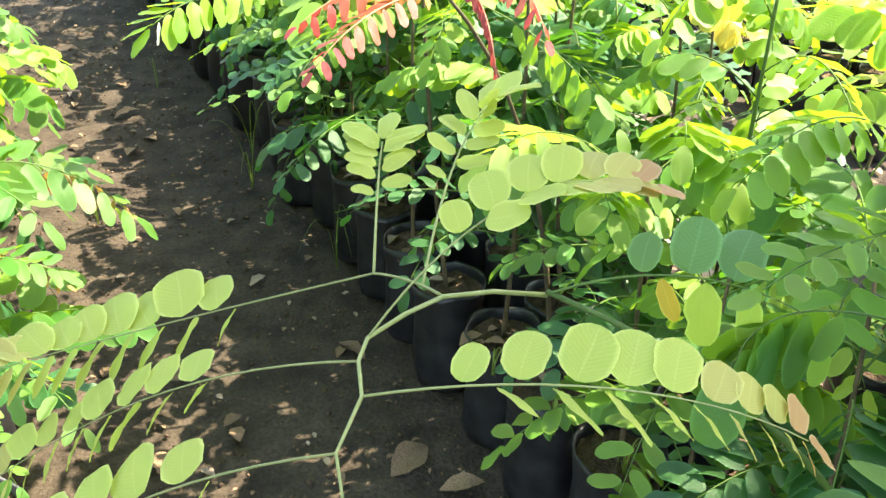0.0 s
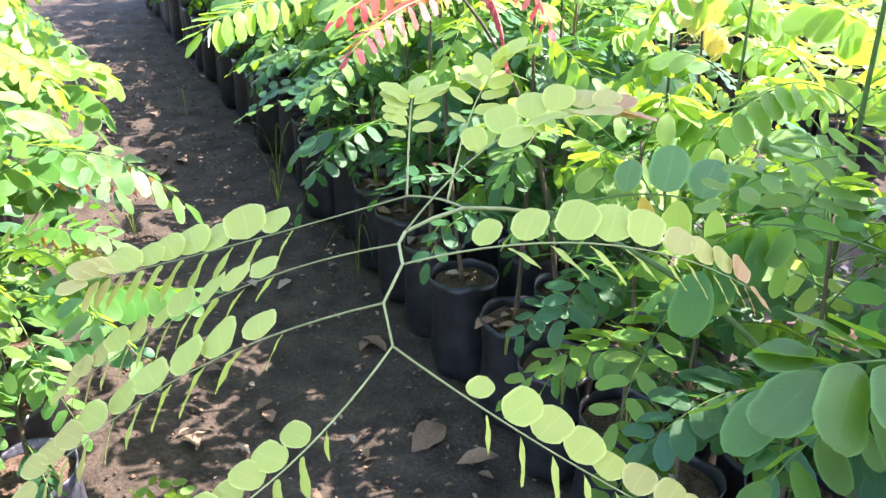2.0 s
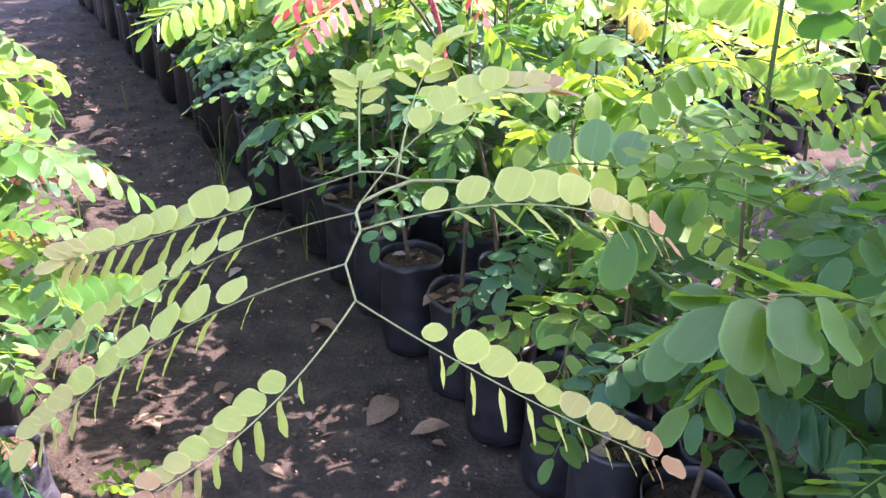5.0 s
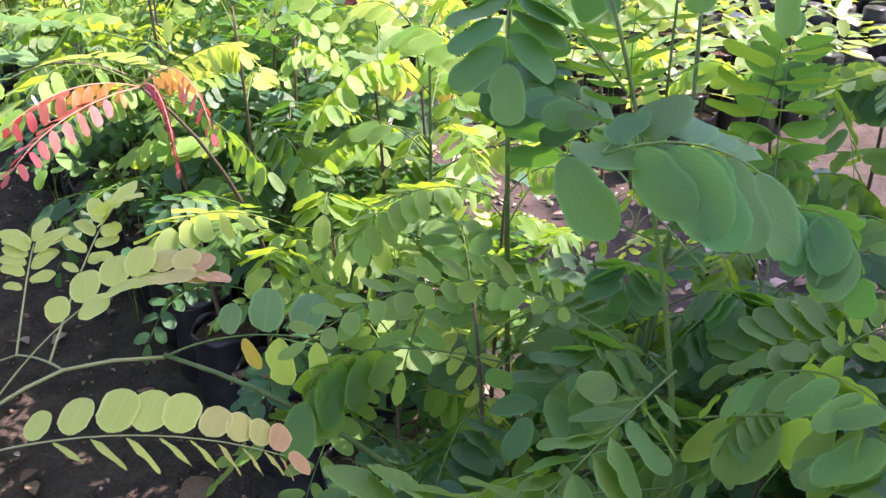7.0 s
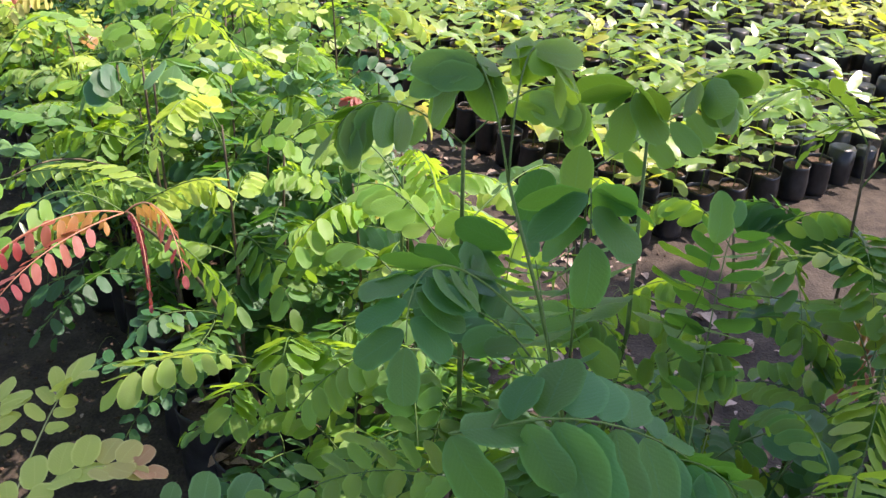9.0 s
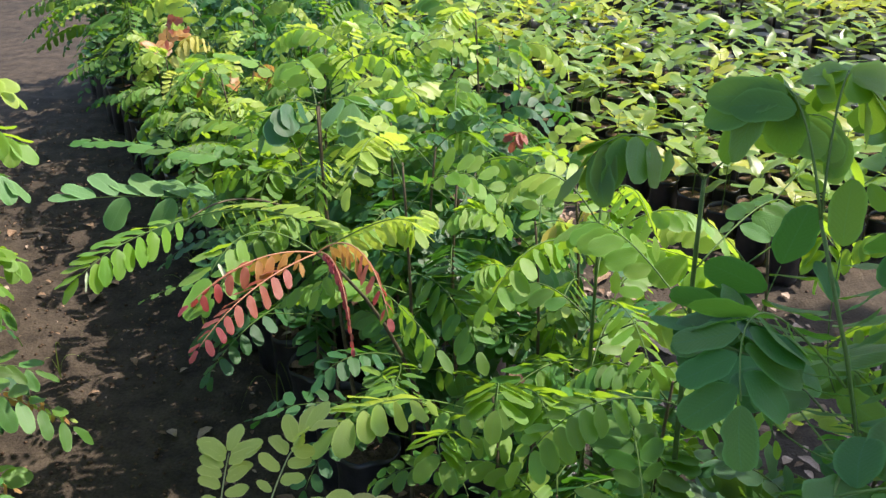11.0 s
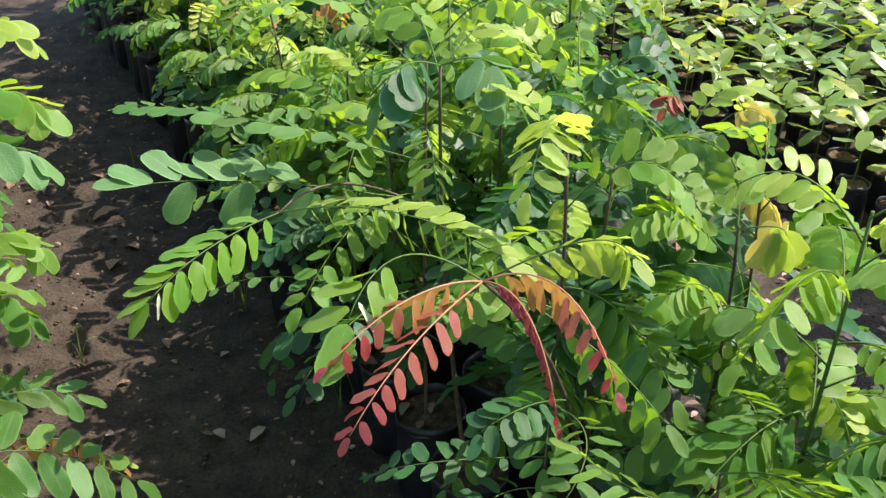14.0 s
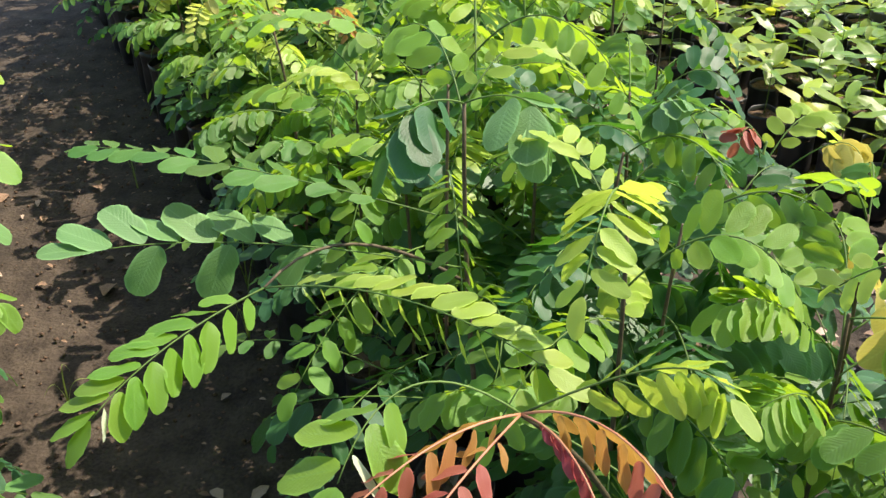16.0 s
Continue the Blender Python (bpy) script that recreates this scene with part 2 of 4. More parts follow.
def template(shape, k, rows=8, cols=(-1, 0, 1)):
    """Verts, faces and uvs of a leaflet one long, base at the origin, along +y, its upper side to +z."""
    key, c = (shape, k, rows, len(cols)), len(cols)
    if key in TEMPLATES:
        return TEMPLATES[key]
    half, lean, sharp = SHAPES[shape]
    rng = random.Random(hash((len(shape), k)) % 1000 + k)
    fold, curl, swing = rng.uniform(0.05, 0.42), rng.uniform(-0.05, 0.22), rng.uniform(-0.05, 0.05)
    vs, uvs, fs = [(0, 0, 0)], [(0.5, 0)], []
    ys = [0.5 - 0.5 * math.cos(math.pi * (i + 1) / (rows + 1)) for i in range(rows)]
    for y in ys:
        yy = y ** lean
        w = half * max(0.0, 1 - abs(2 * yy - 1) ** 2.4) ** (0.48 + sharp) * (1 + rng.uniform(-0.07, 0.07))
        mid = -curl * y * y
        cx = swing * math.sin(math.pi * y)
        bite = {-1: 1.0, 0: 1.0, 1: 1.0}
        if k == 3 and shape != "round" and abs(y - 0.62) < 0.12:
            bite[1] = 0.74
        if k == 2 and shape != "round" and y > 0.93:
            bite[-1] = 0.7
        if k == 1 and shape != "round" and abs(y - 0.4) < 0.07:
            bite[-1] = 0.88
        for q in cols:
            sgn = (q > 0) - (q < 0)
            wob = rng.uniform(-0.012, 0.012) if sgn else 0
            wave = 0.022 * math.sin(9.0 * y + 2.1 * k + sgn) * abs(q) ** 2
            vs.append((cx + q * w * bite[sgn], y, mid + abs(q) ** 0.8 * w * fold - 0.10 * w * q * q + wob * abs(q) + wave))
            uvs.append((0.5 + 0.5 * q, y))
    vs.append((0, 1, -curl))
    uvs.append((0.5, 1))
    fs += [(0, j + 2, j + 1) for j in range(c - 1)]
    for r in range(rows - 1):
        a = 1 + c * r
        fs += [(a + j, a + j + 1, a + j + c + 1, a + j + c) for j in range(c - 1)]
    a, tip = 1 + c * (rows - 1), len(vs) - 1
    fs += [(a + j, a + j + 1, tip) for j in range(c - 1)]
    TEMPLATES[key] = (np.array(vs), fs, uvs)
    return TEMPLATES[key]


LEAFLETS = {}


def leaflet_mesh(shape, k, tone):
    key = (shape, k, tone)
    if key not in LEAFLETS:
        vs, fs, uvs = template(shape, k, 8, (-1, -0.55, 0, 0.55, 1))
        LEAFLETS[key] = mesh_of("leaflet", vs, fs, uvs, [LEAF[tone]])
    return LEAFLETS[key]


def joined(name, items, rows=8):
    """One mesh of many leaflets: items are (shape, k, tone, matrix)."""
    vs, fs, uvs, index = [], [], [], []
    tones = sorted({i[2] for i in items})
    for shape, k, tone, m in items:
        v, f, w = template(shape, k, rows)
        mm = np.array(m)
        o = len(vs)
        vs.extend((v @ mm[:3, :3].T + mm[:3, 3]).tolist())
        fs.extend([tuple(o + i for i in face) for face in f])
        uvs.extend(w)
        index.extend([tones.index(tone)] * len(f))
    return vs, fs, uvs, index, [LEAF[t] for t in tones]


def frond_layout(p0, p1, p2, pairs, size, bare=0.12, lift=(0, 0), roll=0.0, splay=68, seed=0, both=True, end=True, shrink=0.5, jitter=9.0, twist=(0, 0), keep=(1, 1), gather=1.0, shingle=15):
    """The line of a compound leaf's stalk, and for each leaflet its share of the length, its side and its matrix."""
    rng = random.Random(seed)
    line = bend(p0, p1, p2, 14)
    out = []
    length = sum(np.linalg.norm(line[i + 1] - line[i]) for i in range(14))
    spots = []
    for i in range(pairs):
        s = bare + (0.985 - bare) * (1 - (1 - (i + 0.3) / pairs) ** gather)
        spots += [(s, -1), (min(0.99, s + 0.4 * (1 - bare) / pairs * (1 if gather == 1 else 1.6 * (1 - i / pairs) + 0.2)), 1)] if both else [(s, -1 if i % 2 else 1)]
    if end:
        spots.append((1.0, 0))
    for s, side in spots:
        if side and rng.random() > keep[0 if side < 0 else 1]:
            continue
        x = s * 14
        i = min(int(x), 13)
        p = Vector(line[i] + (line[i + 1] - line[i]) * (x - i))
        t = Vector(line[min(i + 1, 14)] - line[i]).normalized()
        up = Vector((0, 0, 1))
        if abs(t.z) > 0.93:
            up = Vector((0, -1, 0.3))
        nrm = (up - t * t.dot(up)).normalized()
        nrm.rotate(Matrix.Rotation(radians(roll), 3, t))
        right = t.cross(nrm)
        d = radians((lift[0] if side < 0 else lift[1]) + rng.uniform(-jitter, jitter))
        sp = splay if isinstance(splay, (int, float)) else splay[0 if side < 0 else 1]
        a = radians(sp + rng.uniform(-jitter, jitter) - 18 * max(0, s - 0.6))
        if side == 0:
            d, a = radians(rng.uniform(-15, 5)), 0.0
            way = (t + nrm * math.sin(d)).normalized()
            face = (nrm - way * nrm.dot(way)).normalized()
        else:
            flat = right * (side * math.cos(d)) + nrm * math.sin(d)
            way = t * math.cos(a) + flat * math.sin(a)
            face = nrm * math.cos(d) - right * (side * math.sin(d))
        face.rotate(Matrix.Rotation(radians(side * shingle + rng.uniform(-1.3, 1.3) * jitter + (twist[0] if side < 0 else twist[1] if side > 0 else 0)), 3, way))
        across = way.cross(face)
        f = (s - bare) / (1 - bare)
        grow = (0.62 + 0.38 * min(1, f / 0.22)) * (1 - shrink * max(0, f - 0.35) / 0.65) * rng.uniform(0.93, 1.05)
        big = size * grow
        m = Matrix((across, way, face)).transposed().to_4x4()
        m = Matrix.Translation(p + way * 0.0025) @ m @ Matrix.Diagonal((big, big, big, 1))
        out.append((f, side, m))
    return line, out


def tone_at(tones, f, rng):
    """tones: a name, or pairs of (up to this share of the length, name)."""
    if isinstance(tones, str):
        return tones
    f += rng.uniform(-0.06, 0.06)
    for upto, name in tones:
        if f <= upto:
            return name
    return tones[-1][1]


def frond(plant, base, p0, p1, p2, pairs, size, tones="mid", shape="oval", stalk=None, odd=None, thick=0.0011, forms=None, **more):
    """A compound leaf of a plant: its stalk, with every leaflet as a piece of its own. Points are world places; base is the plant's foot."""
    b = Vector(base)
    pts = [Vector(p) - b for p in (p0, p1, p2)]
    if more.get("end", True):                      # the given tip is the end leaflet's
        pts[2] -= (pts[2] - pts[1]).normalized() * size * (1 - more.get("shrink", 0.5)) * 0.9
    seed = more.pop("seed", int(abs(p2[0] * 977 + p2[1] * 613 + p2[2] * 331)))
    line, leaves = frond_layout(*pts, pairs, size, seed=seed, **more)
    vs, fs = tube(line, thick, thick * 0.45, 5)
    st = child("compound_leaf", mesh_of("stalk", vs, fs, None, [stalk or STEM_GREEN]), plant)
    rng = random.Random(seed + 5)
    for i, (f, side, m) in enumerate(leaves):
        tone, form = (odd or {}).get(i) or tone_at(tones, f, rng), forms[side > 0] if forms and side else shape
        if isinstance(tone, tuple):                 # (tone, shape, size) of a leaflet unlike the rest
            tone, form, grow = tone
            m = m @ Matrix.Diagonal((grow, grow, grow, 1))
        # folded leaflet, its glare painted on as white
        if tone == "white":
            form = "sliver"
            m = m @ Matrix.Diagonal((0.7, 0.7, 0.7, 1))
        child("leaflet", leaflet_mesh(form, rng.randrange(4), tone), st, m=m)
    return st


def crumple(p, size, amount):
    return amount * noise.noise(Vector(p) * size)


def bag_meshes(radius, height, seed, grey=False):
    """A plant bag: thin tube with a folded, uneven rim and a gathered foot; and the soil in it."""
    seg, rows = 22, 9
    off = Vector((seed * 3.1, seed * 1.7, 0))
    vs, fs = [], []
    profile = [(0.80, 0.0), (0.97, 0.03), (1.03, 0.14), (1.02, 0.34), (1.0, 0.55), (0.985, 0.75), (1.0, 0.92), (1.03, 1.0), (0.985, 0.985), (0.96, 0.9)]
    for r, (w, h) in enumerate(profile):
        for k in range(seg):
            a = 2 * math.pi * k / seg
            q = Vector((math.cos(a), math.sin(a), h * 1.6)) + off
            rr = radius * w * (1 + crumple(q, 1.6, 0.09) + crumple(q, 5.0, 0.045))
            z = height * h * (1 + (0.05 * noise.noise(Vector((math.cos(a) * 1.5, math.sin(a) * 1.5, seed))) if h > 0.8 else 0))
            vs.append((rr * math.cos(a), rr * math.sin(a), z))
        if r:
            o = (r - 1) * seg
            fs += [(o + k, o + (k + 1) % seg, o + seg + (k + 1) % seg, o + seg + k) for k in range(seg)]
    fs.append(tuple(range(seg))[::-1])
    bag = mesh_of("polybag", vs, fs, None, [BAG_GREY if grey else BAG])
    sv, sf = [(0, 0, height * 0.93)], []
    for r in range(1, 5):
        for k in range(seg):
            a = 2 * math.pi * k / seg
            w = radius * 0.97 * r / 4
            z = height * (0.92 - 0.02 * r / 4) + 0.010 * noise.noise(Vector((w * 70 * math.cos(a), w * 70 * math.sin(a), seed * 2.3)))
            sv.append((w * math.cos(a), w * math.sin(a), z))
    for k in range(seg):
        sf.append((0, 1 + k, 1 + (k + 1) % seg))
        for r in range(3):
            o = 1 + r * seg
            sf.append((o + k, o + seg + k, o + seg + (k + 1) % seg, o + (k + 1) % seg))
    return bag, mesh_of("soil", sv, sf, None, [SOIL])


BAGS = [bag_meshes(0.062, 0.214, s) for s in range(5)]
GREY_BAG = bag_meshes(0.066, 0.17, 9, True)


def potted(place, label, k, name="potted_seedling", group="seedlings in black bags", rz=0.0, bag=None):
    plant = root(name, place, label, "seedling", group, rz=rz)
    b, s = bag or BAGS[k % len(BAGS)]
    child("polybag", b, plant)
    child("soil", s, plant)
    return plant


def stem(plant, base, pts, r0=0.0045, r1=0.002, mat=None, smooth=10):
    b = np.array(base)
    if len(pts) == 3:
        line = bend(*[np.array(p) - b for p in pts], smooth)
    else:
        line = [np.array(p, dtype=float) - b for p in pts]
    vs, fs = tube(line, r0, r1, 7, 0.06)
    return child("stem", mesh_of("stem", vs, fs, None, [mat or STEM_BROWN]), plant)


# ---- a seedling of the common kind ----
def seedling(plant, seed, height, detail, size=0.046, tint=0.0, fronds=10, lean=(0, 0), fresh=0.0, reach=0.17, low=0.22, shapes=("oval", "oval", "long", "obovate")):
    """Stem and compound leaves, about the plant's own foot. detail 2: each leaflet a piece; 1: each compound leaf a piece; 0: one crown."""
    rng = random.Random(seed)
    top = Vector((lean[0], lean[1], height))
    foot = Vector((rng.uniform(-0.01, 0.01), rng.uniform(-0.01, 0.01), 0.16))
    mid = (foot + top) / 2 + Vector((rng.uniform(-0.02, 0.02), rng.uniform(-0.02, 0.02), 0))
    line = bend(foot, mid, top, 10)
    vs, fs = tube(line, 0.0042, 0.0018, 6, 0.08)
    child("stem", mesh_of("stem", vs, fs, None, [STEM_BROWN if rng.random() < 0.6 else STEM_GREEN]), plant)
    crown, stalk_v, stalk_f = [], [], []
    turn = rng.uniform(0, 360)
    for i in range(fronds):
        s = low + (0.99 - low) * i / (fronds - 1)
        x = s * 10
        j = min(int(x), 9)
        p = Vector(line[j] + (line[j + 1] - line[j]) * (x - j))
        turn += 137.5 + rng.uniform(-18, 18)
        out = Vector((math.cos(radians(turn)), math.sin(radians(turn)), 0))
        size_f = (0.75 + 0.5 * math.sin(math.pi * min(1, s * 0.9))) * rng.uniform(0.85, 1.12)
        ln = reach * size_f
        rise = rng.uniform(0.15, 0.55) + (0.45 if s > 0.85 else 0)
        p1 = p + out * ln * 0.52 + Vector((0, 0, ln * rise * 0.5))
        p2 = p + out * ln + Vector((0, 0, ln * (rise * 0.35 - rng.uniform(0.05, 0.42))))
        # tone by height: young leaves on top, inner shade put into the low ones
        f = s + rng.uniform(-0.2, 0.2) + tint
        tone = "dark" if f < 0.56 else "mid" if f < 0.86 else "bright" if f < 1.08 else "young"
        if s > 0.8 and rng.random() < fresh:
            tone = rng.choice(("orange", "young", "young", "young", "lime"))
        pairs = rng.choice((8, 8, 9, 10))
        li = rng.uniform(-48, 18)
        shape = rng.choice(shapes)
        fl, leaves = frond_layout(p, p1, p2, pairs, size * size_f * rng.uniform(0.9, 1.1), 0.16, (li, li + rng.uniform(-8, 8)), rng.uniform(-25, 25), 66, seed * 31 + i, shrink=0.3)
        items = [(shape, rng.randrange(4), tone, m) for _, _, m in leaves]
        v, fc = tube(fl, 0.0013, 0.0006, 4)
        if detail == 2:
            st = child("compound_leaf", mesh_of("stalk", v, fc, None, [STEM_GREEN]), plant)
            for sh, k, tn, m in items:
                child("leaflet", leaflet_mesh(sh, k, tn), st, m=m)
        else:
            if detail == 1:
                crown, stalk_v, stalk_f = [], [], []
            o = len(stalk_v)
            stalk_v.extend(v)
            stalk_f.extend([tuple(o + q for q in face) for face in fc])
            crown.extend(items)
            if detail == 1 or i == fronds - 1:
                cv, cf, cu, ci, mats = joined("leaves", crown, 8 if detail else 6)
                o = len(cv)
                me = mesh_of("leaves", list(cv) + stalk_v, cf + [tuple(o + q for q in face) for face in stalk_f], cu + [(0.5, 0.5)] * len(stalk_v),
                             mats + [STEM_GREEN], ci + [len(mats)] * len(stalk_f))
                child("compound_leaf" if detail else "foliage", me, plant, kind="" if detail else "stuff")
    return plant


# ---- ground ----
def spread(lo, hi, step, far):
    a = list(np.arange(lo, hi + step / 2, step))
    d, x = step, hi
    while x < far:
        d *= 1.5
        x += d
        a.append(x)
    d, x = step, lo
    while x > -far:
        d *= 1.5
        x -= d
        a.insert(0, x)
    return a


def ground_height(x, y):
    q = Vector((x, y, 0))
    near = 1.0 if -2 < x < 3.5 and -0.5 < y < 7 else 0.3
    return near * (0.010 * noise.noise(q * 3.0) + 0.006 * noise.noise(q * 11.0) + 0.003 * noise.noise(q * 31.0)) - 0.004


gx, gy = spread(-1.6, 2.2, 0.028, 260.0), spread(0.2, 4.6, 0.028, 260.0)
gv = [(x, y, ground_height(x, y)) for y in gy for x in gx]
gf = [(j * len(gx) + i, j * len(gx) + i + 1, (j + 1) * len(gx) + i + 1, (j + 1) * len(gx) + i) for j in range(len(gy) - 1) for i in range(len(gx) - 1)]
tagged(new("ground", mesh_of("ground", gv, gf, None, [EARTH])), "trodden dark bare earth of the nursery path", "ground", kind="structure")

# ---- the seedling with pale leaves that arches over the path ----
PALE = uv(0.42, 1.08)
pale = potted(PALE, "tall seedling with pale lime compound leaves arching over the path", 1, group="")
stem(pale, PALE, [PALE + Vector((0, 0, 0.16)), (0.60, 0.83, 0.56), (0.356, 0.859, 0.745)], 0.0038, 0.0020, STEM_GREEN, 14)
K0, JUP, JD, JL, JR, JLOW, TERM = (0.289, 0.811, 0.769), (0.241, 0.845, 0.762), (0.249, 0.759, 0.773), (0.248, 0.731, 0.778), (0.254, 0.702, 0.778), (0.245, 0.672, 0.766), (0.255, 0.637, 0.757)
stem(pale, PALE, [(0.356, 0.859, 0.742), (0.320, 0.836, 0.758), K0, (0.268, 0.786, 0.772), JD, JL, JR, JLOW, TERM], 0.0018, 0.0008, STEM_LIME)
stem(pale, PALE, [K0, (0.266, 0.829, 0.768), JUP], 0.0011, 0.0008, STEM_LIME)
LIMES = ((0.64, "lime"), (0.92, "blush"), (1.2, "pink"))
LIME_TIP = ((0.8, "lime"), (1.2, "blush"))
FLAT = dict(shape="round", stalk=STEM_LIME, thick=0.0008, shrink=0.36, jitter=7.0, gather=1.32, shingle=0)
frond(pale, PALE, JUP, (0.085, 0.851, 0.706), (-0.041, 0.798, 0.69), 10, 0.043, LIME_TIP, bare=0.26, lift=(-40, 13), twist=(50, 0), splay=(45, 74), forms=("narrow", "round"), **FLAT)
frond(pale, PALE, JL, (0.100, 0.780, 0.70), (-0.048, 0.765, 0.604), 10, 0.035, LIME_TIP, bare=0.30, lift=(-30, 13), twist=(40, 0), splay=(45, 74), forms=("narrow", "round"), **FLAT)
frond(pale, PALE, JR, (0.375, 0.678, 0.811), (0.491, 0.682, 0.777), 9, 0.032, LIMES, bare=0.16, lift=(28, -48), twist=(0, -50), splay=(76, 37), forms=("round", "sliver"), **FLAT)
frond(pale, PALE, JLOW, (0.109, 0.680, 0.700), (-0.005, 0.62, 0.63), 9, 0.038, LIME_TIP, bare=0.2, lift=(-18, 13), twist=(45, 0), splay=(47, 74), forms=("narrow", "round"), **FLAT)
frond(pale, PALE, TERM, (0.196, 0.588, 0.700), (0.126, 0.520, 0.680), 8, 0.025, LIMES, bare=0.28, lift=(-30, 13), twist=(55, 0), splay=(45, 74), forms=("narrow", "round"), **FLAT)
frond(pale, PALE, TERM, (0.356, 0.580, 0.726), (0.470, 0.555, 0.678), 10, 0.029, LIMES, bare=0.2, lift=(12, -30), twist=(0, -45), splay=(74, 45), forms=("round", "sliver"), **FLAT)
frond(pale, PALE, JUP, (0.236, 0.915, 0.795), (0.235, 0.975, 0.822), 7, 0.024, "lime", lift=(14, 14), bare=0.36, shape="oval", stalk=STEM_LIME, shrink=-0.35, splay=70, gather=1.4, shingle=0)
frond(pale, PALE, (0.275, 0.822, 0.768), (0.290, 0.915, 0.812), (0.332, 0.945, 0.874), 6, 0.024, "lime", lift=(14, 14), twist=(30, 0), bare=0.36, shape="oval", stalk=STEM_LIME, shrink=-0.4, splay=66, gather=1.3, shingle=0)
frond(pale, PALE, JD, (0.325, 0.815, 0.832), (0.424, 0.824, 0.848), 7, 0.032, ((0.6, "lime"), (0.9, "blush"), (1.2, "pink")), lift=(24, 8), splay=(72, 32), bare=0.30, **FLAT)
frond(pale, PALE, (0.356, 0.859, 0.742), (0.44, 0.846, 0.770), (0.53, 0.86, 0.735), 4, 0.036, "blue", lift=(62, -66), splay=(80, 70), bare=0.30, shape="round", stalk=STEM_GREEN, shrink=-0.1, end=False, jitter=8.0,
      odd={1: ("yellow", "narrow", 0.95), 3: ("young", "oval", 1.25), 5: ("young", "narrow", 1.15), 6: ("mid", "narrow", 1.1), 7: ("mid", "narrow", 1.2)})

# ---- the seedling with red new leaves ----
RED = uv(1.03, 1.065)
red = potted(RED, "seedling with a fan of red and orange new leaves", 2, group="")
HUB = (0.252, 1.346, 0.815)
stem(red, RED, [RED + Vector((0, 0, 0.16)), (0.37, 1.42, 0.55), HUB], 0.0045, 0.002, STEM_BROWN)
REDS = ((0.45, "orange"), (0.75, "red"), (1.2, "crimson"))
REDF = dict(shape="ellipse", stalk=STEM_ROSE, shrink=0.45, bare=0.1)
frond(red, RED, HUB, (0.190, 1.240, 0.818), (0.134, 1.150, 0.778), 9, 0.033, ((0.10, "orange"), (0.72, "red"), (1.2, "crimson")), lift=(-42, -12), splay=(62, 48), **REDF)
frond(red, RED, HUB, (0.185, 1.285, 0.836), (0.106, 1.212, 0.803), 8, 0.034, REDS, lift=(-66, -40), **REDF)
frond(red, RED, HUB, (0.318, 1.275, 0.858), (0.369, 1.180, 0.805), 9, 0.034, ((0.5, "orange"), (0.8, "red"), (1.2, "crimson")), lift=(-60, -66), **REDF)
frond(red, RED, HUB, (0.292, 1.270, 0.83), (0.319, 1.19, 0.762), 11, 0.020, "crimson", lift=(-82, -82), splay=40, twist=(60, -60), **REDF)
frond(red, RED, HUB, (0.345, 1.340, 0.866), (0.412, 1.296, 0.868), 9, 0.038, "young", lift=(-30, -64), bare=0.14, shape="long", shrink=0.1)
frond(red, RED, HUB, (0.175, 1.335, 0.850), (0.100, 1.230, 0.800), 3, 0.050, "bright", lift=(-45, -20), bare=0.60, shape="oval", shrink=-0.2, odd={4: "white"})
frond(red, RED, HUB, (0.345, 1.29, 0.79), (0.437, 1.205, 0.735), 6, 0.032, "mid", lift=(-70, -50), bare=0.4, shape="narrow", shrink=-0.1, jitter=18.0)
frond(red, RED, (0.34, 1.41, 0.60), (0.36, 1.29, 0.66), (0.315, 1.20, 0.625), 7, 0.034, "mid", lift=(0, 0), bare=0.2, shape="oval", shrink=0.2)
# low inner leaves, their shade painted in with the dark tone
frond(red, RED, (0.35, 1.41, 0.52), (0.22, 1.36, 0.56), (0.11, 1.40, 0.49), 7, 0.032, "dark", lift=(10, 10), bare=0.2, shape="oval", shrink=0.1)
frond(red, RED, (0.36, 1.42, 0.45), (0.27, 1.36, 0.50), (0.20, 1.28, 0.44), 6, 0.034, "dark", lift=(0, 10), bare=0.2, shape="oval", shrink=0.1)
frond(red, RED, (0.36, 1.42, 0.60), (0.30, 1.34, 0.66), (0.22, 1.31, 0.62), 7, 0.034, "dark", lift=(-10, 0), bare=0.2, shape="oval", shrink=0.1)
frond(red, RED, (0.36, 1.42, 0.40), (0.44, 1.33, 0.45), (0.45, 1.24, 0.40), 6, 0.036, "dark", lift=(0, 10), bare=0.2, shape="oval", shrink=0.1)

# ---- its neighbour, with narrow leaflets that catch the light ----
NARROW = uv(0.87, 1.08)
narrow = potted(NARROW, "green seedling with slender leaflets beside the red-leaved one", 0, group="")
stem(narrow, NARROW, [NARROW + Vector((0, 0, 0.16)), (0.50, 1.27, 0.42), (0.485, 1.25, 0.66)], 0.0042, 0.0018, STEM_BROWN)
frond(narrow, NARROW, (0.485, 1.25, 0.64), (0.425, 1.20, 0.672), (0.320, 1.237, 0.712), 6, 0.042, "bright", lift=(-8, -30), twist=(35, 0), splay=(62, 62), bare=0.14, shape="narrow", shrink=0.25, odd={5: ("young", "narrow", 1.0)})
# sunlight on these upper leaves is partly put into the young and bright tones
frond(narrow, NARROW, (0.487, 1.25, 0.62), (0.39, 1.135, 0.738), (0.285, 1.045, 0.752), 6, 0.046, "young", lift=(-20, -20), bare=0.35, shape="obovate", shrink=0.0, splay=60)
